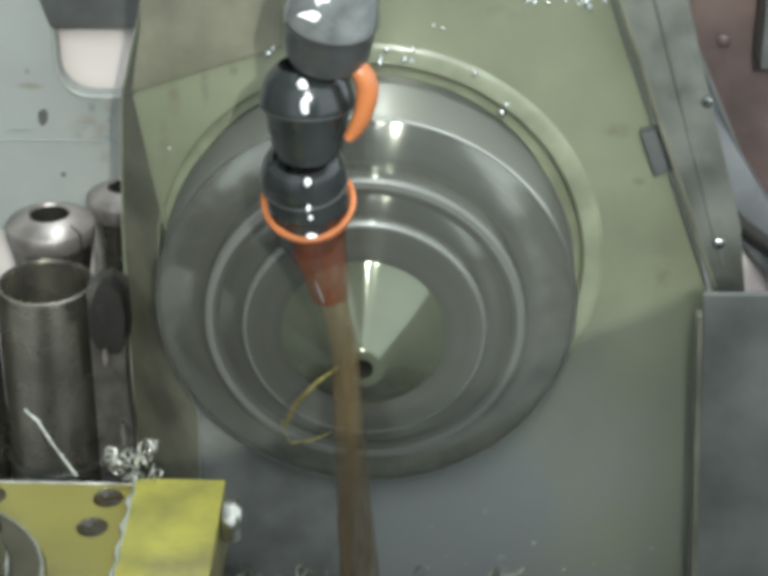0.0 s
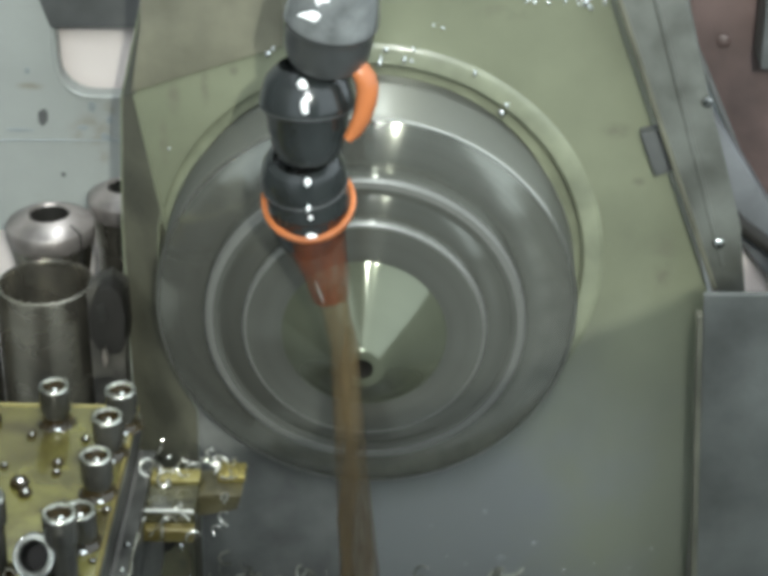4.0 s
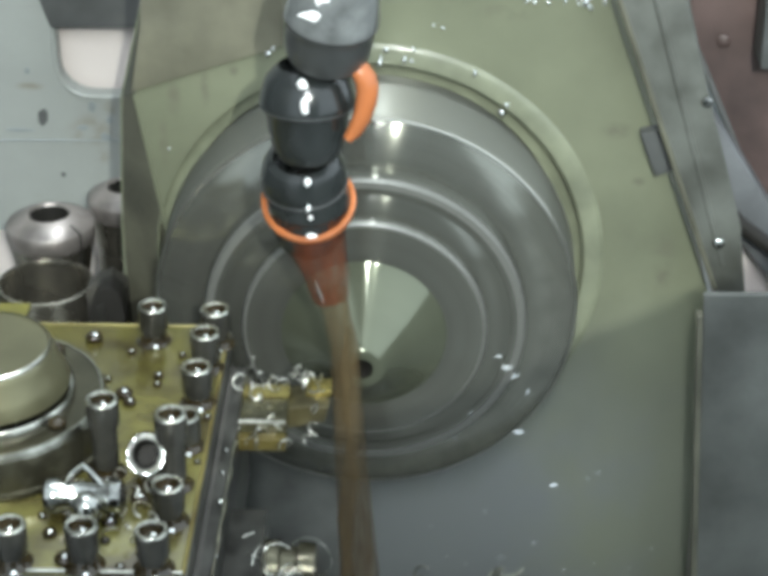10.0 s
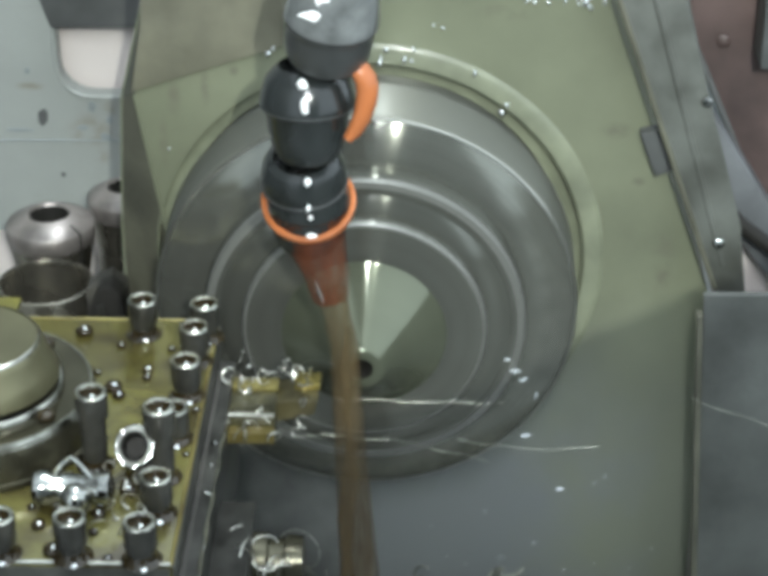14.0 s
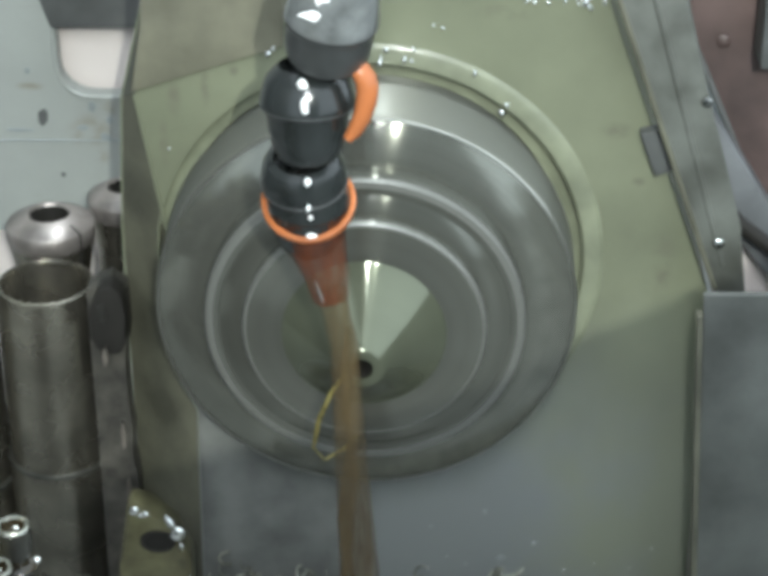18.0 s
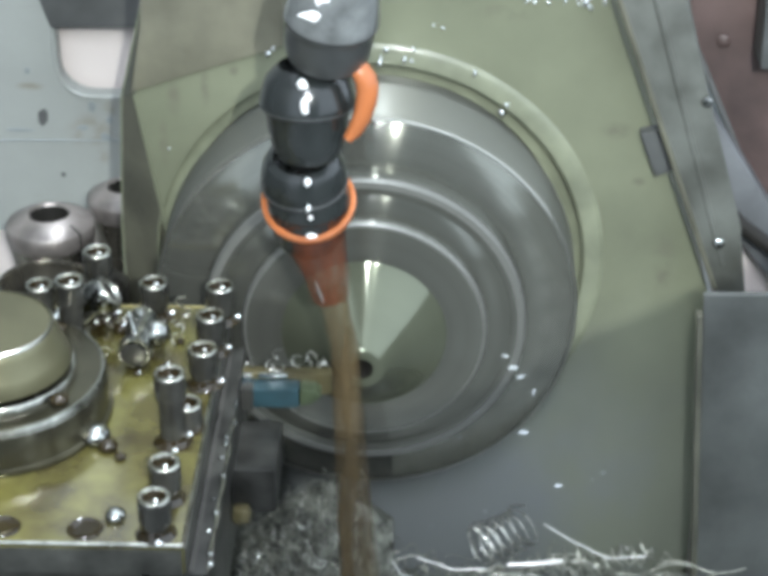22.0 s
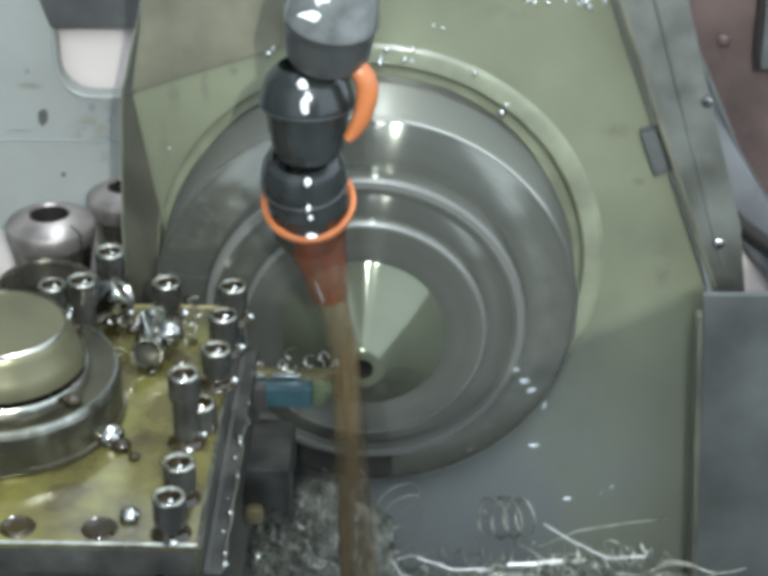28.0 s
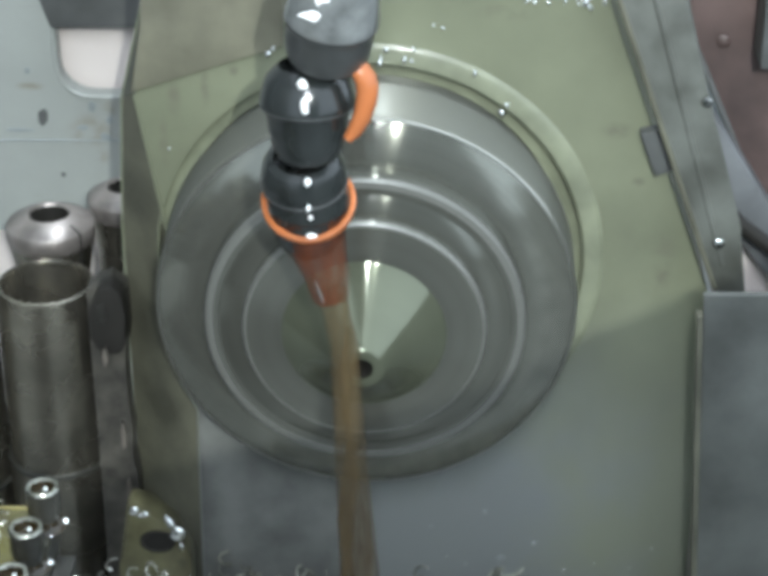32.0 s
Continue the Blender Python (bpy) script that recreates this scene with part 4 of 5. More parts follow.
def socket_screw(parent, x, y, top_z, base_z, r=0.0066, name="clamp_screw"):
    """A socket head cap screw standing in the plate."""
    at = Matrix.Translation((x, y, 0))
    head = 0.0120
    s = part(name, spin_bm([(r * 0.80, base_z), (r * 0.80, top_z - head - 0.0006), (r * 0.97, top_z - head), (r, top_z - head + 0.0008), (r, top_z - 0.0011)], 24, at), BLACK_OXIDE, parent)
    part("head_rim", spin_bm([(r * 1.0, top_z - 0.0012), (r * 0.97, top_z - 0.0004), (r * 0.90, top_z), (r * 0.74, top_z - 0.0001), (r * 0.68, top_z - 0.0010)], 24, at), SCREW_RIM, s, "bright worn rim of the head")
    part("socket", spin_bm([(r * 0.69, top_z - 0.0008), (r * 0.60, top_z - 0.0028), (r * 0.3, top_z - 0.0022), (0, top_z - 0.0020)], 12, at), OIL_BEAD, s, "socket filled with oil")
    # bright beads in the socket and at the foot stand for highlights
    part("wet_glint_bead", ball_bm(x + r * 0.1, y - r * 0.15, top_z - 0.0020, r * 0.17, 0.8), WET, s, "bead added as the glint in the socket")
    part("wet_glint_bead", ball_bm(x + r * 0.25, y - r * 1.12, base_z + 0.0010, r * 0.24, 0.8), WET, s, "bead added as the glint at the foot")
    part("oil_foot", spin_bm([(r * 1.25, base_z + 0.0001), (r * 1.0, base_z + 0.0008), (r * 0.86, base_z + 0.0024), (r * 0.80, base_z + 0.0040)], 20, at), OIL_BEAD, s, "oil gathered at the foot")
    return s


def turret_thing():
    top = empty("tool_turret", pose(-0.214, -0.2935, 0), "square oil-stained steel tool turret with clamped cutting tools", "tool turret")
    P = PLATE_Z
    h = 0.0905

    def place(ob, angle):
        ob.matrix_basis = pose(0, 0, 0, 0, 0, angle)
        return ob

    part("top_plate", box_bm(-h, h, -h, h, P - 0.014, P, 0.0012), PLATE_TOP, top)
    for x0, y0, x1, y1 in ((-h, -h, h, -h), (h, -h, h, h), (h, h, -h, h), (-h, h, -h, -h)):
        # edges that face forward get brighter metal, standing for their highlight
        part("worn_edge", sweep_bm([(x0 * 0.994, y0 * 0.994, P - 0.0004), (x1 * 0.994, y1 * 0.994, P - 0.0004)], 0.0009, 8), SCREW_RIM if y0 == y1 == -h or x0 == x1 == -h else OIL_PLATE, top, "worn plate edge, highlight put into the front metal")
    for a in (0, 90, 180, 270):
        place(part("side_face", box_bm(h - 0.0004, h + 0.0006, -h + 0.001, h - 0.001, P - 0.0138, P - 0.0022, 0.0003), DARK_STEEL, top), a)
    part("core", box_bm(-h + 0.020, h - 0.020, -h + 0.020, h - 0.020, P - 0.048, P - 0.0142, 0.001), DARK_STEEL, top, "dark slot body")
    part("lower_plate", box_bm(-h - 0.006, h + 0.006, -h - 0.006, h + 0.006, P - 0.085, P - 0.0482, 0.0015), DARK_STEEL, top)
    part("pedestal", spin_bm([(0.070, 0.1185), (0.070, P - 0.0855), (0, P - 0.0855)], 48), DARK_STEEL, top)
    # hub
    part("hub_flange", spin_bm([(0.0485, P + 0.0005), (0.0485, P + 0.0185), (0.0472, P + 0.0205), (0.032, P + 0.0205), (0.031, P + 0.0175)], 72), DARK_HUB, top)
    # hub rims in brighter metal, which carries the arcs of edge highlight
    part("flange_rim", spin_bm([(0.0487, P + 0.0178), (0.0474, P + 0.0209), (0.0464, P + 0.0209), (0.0474, P + 0.018)], 72), SCREW_RIM, top, "bright flange edge")
    part("flange_foot", spin_bm([(0.0498, P + 0.0002), (0.0502, P + 0.0010), (0.0498, P + 0.0028), (0.0486, P + 0.0032)], 72), DARK_HUB, top)
    part("hub_neck", spin_bm([(0.0362, P + 0.0200), (0.0362, P + 0.0222), (0.0352, P + 0.0234), (0.0300, P + 0.0238), (0.0300, P + 0.0262)], 64), SCREW_RIM, top)
    part("hub_cap", spin_bm([(0.0325, P + 0.0252), (0.0344, P + 0.0258), (0.0346, P + 0.0268), (0.0318, P + 0.0325), (0.0292, P + 0.0395), (0.0284, P + 0.0418), (0.0273, P + 0.0430), (0, P + 0.0434)], 72), HUB, top, "dull flared hub cap")
    part("cap_rim", spin_bm([(0.0285, P + 0.0408), (0.0275, P + 0.0433), (0.0267, P + 0.0437), (0.0268, P + 0.042)], 72), SCREW_RIM, top)
    for a in (20, 110, 200, 290):
        part("oil_bead", ball_bm(0.040 * math.cos(radians(a - 55)), 0.040 * math.sin(radians(a - 55)), P + 0.022, 0.0040, 0.6), OIL_BEAD, top)

    def screws(angle, rows):
        for x, y, z in rows:
            place(socket_screw(top, x, y, z, P), angle)

    # clamp screws of the two working sides, in the frame of the first
    B = 0
    screws(B, [(0.058, 0.077, P + 0.0185), (0.086, 0.075, P + 0.0185), (0.0835, 0.055, P + 0.0185), (0.083, 0.027, P + 0.0185), (0.052, -0.0255, P + 0.0355), (0.080, -0.0335, P + 0.0345), (0.0815, -0.006, P + 0.016),
               (0.0810, -0.058, P + 0.0185), (0.0788, -0.088, P + 0.0185), (0.0522, -0.0865, P + 0.0190), (0.0248, -0.086, P + 0.0185)])
    # chrome coolant fitting between them
    ring_at = Matrix.Translation((0.0695, -0.027, P + 0.0090)) @ pose(0, 0, 0, 52, 6, 0) @ Matrix.Diagonal((0.80, 0.90, 1, 1))
    fit = part("coolant_fitting", spin_bm([(0.0060, -0.010), (0.0070, -0.004), (0.0080, 0), (0.0080, 0.006), (0.0098, 0.008), (0.0100, 0.014), (0.0092, 0.0160), (0.0070, 0.0160), (0.0062, 0.014)], 28, ring_at), CHROME, top, "wet chrome hose fitting")
    # fitting's bore in black, which holds its shade
    part("bore", spin_bm([(0.0064, 0.0150), (0.0056, 0.0110), (0.0054, 0.002), (0, 0.002)], 24, ring_at), CABLE, fit)
    part("fitting_ring", spin_bm([(0.0062, 0.0157), (0.0070, 0.0172), (0.0084, 0.0168), (0.0092, 0.0152)], 28, ring_at), RIM, fit)
    pipe = part("coolant_pipe", sweep_bm([(0.0335, -0.055, P + 0.009), (0.038, -0.055, P + 0.009), (0.041, -0.055, P + 0.009), (0.048, -0.055, P + 0.009), (0.055, -0.055, P + 0.009), (0.058, -0.055, P + 0.009), (0.0625, -0.055, P + 0.009)], [0.0070, 0.0072, 0.0056, 0.0060, 0.0056, 0.0072, 0.0070], 24), CHROME, top, "wet chrome coolant pipe with open ends")
    # dark discs stand for the shaded mouths of the pipe
    for x, turn in ((0.0628, 90), (0.0332, -90)):
        part("pipe_mouth", spin_bm([(0.0056, 0.0006), (0.0050, 0.0008), (0, 0.0006)], 20, Matrix.Translation((x, -0.055, P + 0.009)) @ pose(0, 0, 0, 0, turn, 0)), BLACK_OXIDE, pipe)
    part("pipe_ball", ball_bm(0.050, -0.063, P + 0.010, 0.0062), CHROME, pipe)
    part("spring_clip", sweep_bm([(0.0405, -0.0555, P + 0.0140), (0.0440, -0.0530, P + 0.0190), (0.0475, -0.0515, P + 0.0215), (0.0510, -0.0530, P + 0.0190), (0.0560, -0.0555, P + 0.0140)], 0.0009, 8), CHROME, pipe, "bright bent wire clip")
    part("pipe_foot", spin_bm([(0.0060, 0), (0.0060, 0.006), (0.004, 0.007)], 20, Matrix.Translation((0.048, -0.055, P))), DARK_STEEL, pipe)
    for x, y, r in ((0.0224, 0.0573, 0.0045), (0.0311, 0.0770, 0.0040), (0.0420, 0.0439, 0.0018), (0.0508, 0.0313, 0.0040), (0.0540, 0.0250, 0.0030), (0.0636, 0.0466, 0.0024), (0.0640, 0.0400, 0.0020), (0.0492, 0.0663, 0.0020), (0.0829, -0.0040, 0.0030), (0.0675, -0.0440, 0.0036), (0.0444, -0.0843, 0.0040), (0.0312, -0.0565, 0.0020), (0.0580, -0.0600, 0.0030), (0.0875, -0.0178, 0.0016), (0.0360, -0.0680, 0.0030), (0.0160, -0.0720, 0.0030), (0.0720, 0.0640, 0.0020), (0.0660, -0.0880, 0.0020), (0.0750, 0.0080, 0.0030), (0.0880, 0.0150, 0.0022)):
        bead = part("oil_bead", ball_bm(x, y, P + r * 0.3, r, 0.7), OIL_BEAD, top)
        # a bright bead on each oil bead, standing for its highlight
        part("wet_glint_bead", ball_bm(x + r * 0.15, y - r * 0.35, P + r * 0.86, r * 0.34, 0.7), WET, bead)
    rng = random.Random(77)
    for i in range(16):
        o = Vector((rng.uniform(0.036, 0.078), rng.uniform(-0.074, -0.022), P + rng.uniform(0.002, 0.010)))
        r = rng.uniform(0.0012, 0.0036)
        e = Euler((rng.uniform(0, 3), rng.uniform(0, 3), rng.uniform(0, 3))).to_matrix()
        part("caught_swarf", sweep_bm([o + e @ Vector((r * math.cos(a), r * math.sin(a), 0.0007 * a)) for a in [k * 0.6 for k in range(rng.randint(6, 14))]], 0.0006, 5, 0.5), CHIP, top, "bright curl of caught swarf")
    bolt_bar = part("tool_shank", box_bm(0.076, 0.0985, -0.088, 0.080, P - 0.040, P - 0.0150, 0.0012), SHANK, top, "black tool shank in the slot")
    part("slot_gap", box_bm(0.0915, 0.0932, -0.087, 0.079, P - 0.0149, P - 0.0146, 0), HOLE, bolt_bar)
    part("shank_edge", sweep_bm([(0.0985 + 0.0003 * math.sin(i * 1.9), -0.086 + 0.0076 * i, P - 0.0152) for i in range(15)], [0.0004 + 0.0004 * (i * 7 % 3) for i in range(15)], 6), SCREW_RIM, bolt_bar)
    tool = part("cutting_tool", box_bm(0.090, 0.119, 0.041, 0.068, P - 0.0275, P - 0.0185, 0.0015), TOOL_WET, top, "dark oily turning tool with gold edges")
    part("tool_edge", sweep_bm([(0.094, 0.0412, P - 0.0190), (0.106, 0.0412, P - 0.0188), (0.1185, 0.0412, P - 0.0190)], 0.0011, 8), RIM, tool, "bright worn edge")
    part("tool_ledge", box_bm(0.094, 0.1190, 0.0345, 0.0407, P - 0.0295, P - 0.0235, 0.0012), OIL_PLATE, tool, "oily gold ledge")
    part("tool_nose", prism_bm([(0.1185, P - 0.030), (0.1185, P - 0.0195), (0.127, P - 0.0180), (0.137, P - 0.0190), (0.135, P - 0.026)], 0.053, 0.072, 0.0012), OIL_DARK, tool, "oily brown tool nose")
    part("cutting_insert", box_bm(0.126, 0.1375, 0.062, 0.0735, P - 0.0185, P - 0.0160, 0.0008), GOLD, tool)
    rng = random.Random(21)
    part("top_bar", box_bm(0.091, 0.119, 0.060, 0.069, P - 0.0187, P - 0.0165, 0.0010), OIL_PLATE, tool, "oily gold clamping bar")
    for i in range(34):
        o = Vector((rng.uniform(0.092, 0.133), rng.choice((0.034, 0.064, 0.066)) + rng.uniform(-0.006, 0.008), P - 0.016 + rng.uniform(-0.002, 0.008)))
        if o.y < 0.041:
            o.z = P - 0.022
        r = rng.uniform(0.0010, 0.0034)
        e = Euler((rng.uniform(0, 3), rng.uniform(0, 3), rng.uniform(0, 3))).to_matrix()
        part("caught_swarf", sweep_bm([o + e @ Vector((r * math.cos(a), r * math.sin(a), 0.0008 * a)) for a in [k * 0.6 for k in range(rng.randint(6, 12))]], 0.0006, 5, 0.5), CHIP, tool, "bright curl of caught swarf")
    part("lower_cover", box_bm(0.0970, 0.114, -0.066, 0.002, P - 0.072, P - 0.036, 0.002), SHANK, top, "dark oily lower tool block")
    part("boring_sleeve", sweep_bm([(0.1142, -0.022, P - 0.050), (0.120, -0.022, P - 0.050), (0.121, -0.022, P - 0.050), (0.127, -0.022, P - 0.050), (0.128, -0.022, P - 0.050), (0.135, -0.022, P - 0.050)], [0.0125, 0.0125, 0.0100, 0.0100, 0.0118, 0.0112], 32), DARK_HUB, top, "wet bright boring sleeve")
    for i in range(9):
        o = Vector((rng.uniform(0.104, 0.134), rng.uniform(-0.040, -0.018), P - 0.046 + rng.uniform(0, 0.012)))
        e = Euler((rng.uniform(0, 3), rng.uniform(0, 3), rng.uniform(0, 3))).to_matrix()
        r = rng.uniform(0.004, 0.011)
        part("caught_wire", sweep_bm([o + e @ Vector((r * math.cos(a), r * math.sin(a), 0.0012 * a)) for a in [k * 0.35 for k in range(rng.randint(8, 18))]], 0.0004, 5, 0.5), CHIP, top, "thin bright strand of caught swarf")
    for i in range(5):
        part("edge_bead", ball_bm(0.0988 + rng.uniform(-0.004, 0.001), rng.uniform(-0.085, 0.03), P - 0.0148, rng.uniform(0.0006, 0.0016)), CHROME, top)

    # second working side
    S = -90
    screws(S, [(0.078, -0.020, P + 0.034), (0.080, -0.060, P + 0.018), (0.079, -0.083, P + 0.018), (0.0825, -0.008, P + 0.012)])
    for x, y in ((0.051, -0.081), (0.019, -0.081)):
        place(part("countersunk_screw", spin_bm([(0.0072, P + 0.0002), (0.0066, P + 0.0010), (0.0058, P + 0.0006), (0.0030, P + 0.0005), (0, P + 0.0005)], 24, Matrix.Translation((x, y, 0))), OIL_BEAD, top), S)
    for x, y, r in ((0.046, -0.020, 0.0065), (0.052, -0.026, 0.004), (0.062, -0.074, 0.0042), (0.026, 0.052, 0.0035), (0.014, 0.075, 0.0045), (0.020, 0.077, 0.0045), (0.072, 0.058, 0.002), (0.058, -0.033, 0.0025)):
        place(part("oil_bead", ball_bm(x, y, P + r * 0.4, r, 0.8), CHROME if r > 0.0041 else OIL_BEAD, top), S)
    shank = place(part("tool_shank", box_bm(0.076, 0.0985, -0.088, 0.080, P - 0.040, P - 0.0150, 0.0012), SHANK, top, "black tool shank in the slot"), S)
    part("slot_gap", box_bm(0.0915, 0.0932, -0.087, 0.079, P - 0.0149, P - 0.0146, 0), HOLE, shank)
    part("shank_edge", sweep_bm([(0.0985 + 0.0003 * math.sin(i * 1.9), -0.086 + 0.0076 * i, P - 0.0152) for i in range(15)], [0.0004 + 0.0004 * (i * 7 % 3) for i in range(15)], 6), SCREW_RIM, shank)
    tool2 = place(part("cutting_tool", box_bm(0.096, 0.1245, 0.054, 0.0638, P - 0.0310, P - 0.0212, 0.0015), BLUE, top, "dark blue-green coated parting tool"), S)
    part("coated_tip", prism_bm([(0.1246, P - 0.0300), (0.1246, P - 0.0214), (0.1320, P - 0.0222), (0.1345, P - 0.0250), (0.1300, P - 0.0290)], 0.0545, 0.0637, 0.0008), GREEN_TIP, tool2, "green-gold tip of the coating")
    part("tool_blade", box_bm(0.098, 0.139, 0.064, 0.070, P - 0.030, P - 0.0185, 0.0012), OIL_DARK, tool2, "oily brown tool blade")
    # two bright bars take the place of the glints on the clamp
    part("tool_edge", box_bm(0.0965, 0.1030, 0.0612, 0.0640, P - 0.0205, P - 0.0182, 0.0008), WET, tool2, "bright bar standing for the clamp's glint")
    part("tool_edge", box_bm(0.1055, 0.1190, 0.0622, 0.0640, P - 0.0205, P - 0.0180, 0.0008), WET, tool2)
    part("tool_clamp", box_bm(0.0940, 0.1040, 0.0530, 0.0600, P - 0.0320, P - 0.0206, 0.0010), SHANK, tool2, "black clamp jaw")
    for i in range(10):
        o = Vector((rng.uniform(0.100, 0.136), rng.uniform(0.062, 0.071), P - 0.0165 + rng.uniform(0, 0.003)))
        r = rng.uniform(0.0010, 0.0026)
        e = Euler((rng.uniform(0, 3), rng.uniform(0, 3), rng.uniform(0, 3))).to_matrix()
        part("caught_swarf", sweep_bm([o + e @ Vector((r * math.cos(a), r * math.sin(a), 0.0008 * a)) for a in [k * 0.6 for k in range(rng.randint(6, 11))]], 0.0006, 5, 0.5), CHIP, tool2, "bright curl of caught swarf")
    place(part("lower_cover", box_bm(0.0970, 0.117, 0.012, 0.052, P - 0.058, P - 0.036, 0.002), SHANK, top, "dark oily lower tool block"), S)
    place(part("brass_pad", box_bm(0.0975, 0.106, 0.004, 0.0116, P - 0.060, P - 0.052, 0.003), OIL_DARK, top, "oily brass pad"), S)
    for i in range(11):
        place(part("edge_bead", ball_bm(0.0988 + rng.uniform(-0.003, 0.001), -0.083 + 0.0115 * i + rng.uniform(-0.005, 0.005), P - 0.0146, rng.uniform(0.0008, 0.0015)), CHROME, top), S)
    # smooth side with the yellow block
    A = 90
    blk = place(part("tool_block", box_bm(0.068, 0.104, 0.002, 0.0908, P + 0.0003, P + 0.0025, 0.0008), YELLOW_BLOCK, top, "bright yellow-stained tool block"), A)
    for x, y in ((0.0585, 0.0800), (0.0550, 0.0605), (0.0115, 0.080), (0.010, 0.0605)):
        place(part("bolt_hole", spin_bm([(0.0062, P + 0.0002), (0.0058, P + 0.0006), (0.0052, P + 0.0003), (0, P + 0.0003)], 24, Matrix.Translation((x, y, 0))), OIL_BEAD, top, "dark bolt hole"), A)
    # bright wavy strip added to carry the glints of the block's edge
    part("block_edge", sweep_bm([(0.0680 + 0.0006 * math.sin(i * 2.3), 0.003 + 0.0879 * i / 16, P + 0.0022) for i in range(17)], [0.0006 + 0.0005 * (i * 5 % 3) for i in range(17)], 8), WET, blk, "wet glinting edge")
    part("end_pin", sweep_bm([(0.1045, 0.072, P - 0.004), (0.1055, 0.072, P - 0.004), (0.110, 0.072, P - 0.004), (0.112, 0.072, P - 0.004)], [0.0078, 0.0086, 0.0086, 0.0064], 24), SCREW_RIM, blk, "polished round end pin")
    part("block_side", box_bm(0.0985, 0.1038, 0.004, 0.0900, P - 0.030, P, 0.0008), OIL_PLATE, blk)
    place(socket_screw(top, 0.018, 0.047, P + 0.006, P - 0.002), A)
    # swarf caught on the block
    rng = random.Random(3)
    for i in range(16):
        o = Vector((0.066 + rng.uniform(-0.010, 0.010), 0.0925 + rng.uniform(-0.003, 0.004), P + 0.002 + rng.uniform(0, 0.014)))
        r = rng.uniform(0.0015, 0.0035)
        e = Euler((rng.uniform(0, 3), rng.uniform(0, 3), rng.uniform(0, 3))).to_matrix()
        place(part("caught_swarf", sweep_bm([o + e @ Vector((r * math.cos(a), r * math.sin(a), 0.0006 * a)) for a in [k * 0.7 for k in range(12)]], 0.0006, 5, 0.5), CHIP, top, "bright curl of caught swarf"), A)
    place(part("swarf_wire", sweep_bm([(0.044, 0.092, P + 0.002), (0.036, 0.094, P + 0.014), (0.029, 0.096, P + 0.026), (0.0255, 0.097, P + 0.0285), (0.0245, 0.0975, P + 0.0300)], [0.0008, 0.0005, 0.0009, 0.0006, 0.0010], 6), CHIP, top), A)
    return top


turret = turret_thing()


def cross_slide():
    """The slide that carries the turret over the tray."""
    top = empty("cross_slide", pose(-0.214, -0.2935, 0), "dark oily steel cross slide under the turret", "slide")
    part("slide_body", box_bm(-0.130, 0.062, -0.120, 0.110, 0.0625, 0.1000, 0.003), SHANK, top)
    part("slide_top", box_bm(-0.100, 0.052, -0.095, 0.095, 0.1004, 0.1180, 0.003), DARK_STEEL, top)
    return top


slide = cross_slide()


# ---- swarf ----
def helix(origin, axis, length, radius, turns, start=0.0, steps=14, wob=0.0, rng=None):
    d = Vector(axis).normalized()
    u = d.orthogonal().normalized()
    v = d.cross(u)
    n = int(turns * steps)
    out = []
    for i in range(n + 1):
        a = start + 2 * math.pi * i / steps
        r = radius * (1 + (wob * math.sin(i * 0.37 + start) if wob else 0))
        out.append(Vector(origin) + d * (length * i / n) + u * r * math.cos(a) + v * r * math.sin(a))
    return out


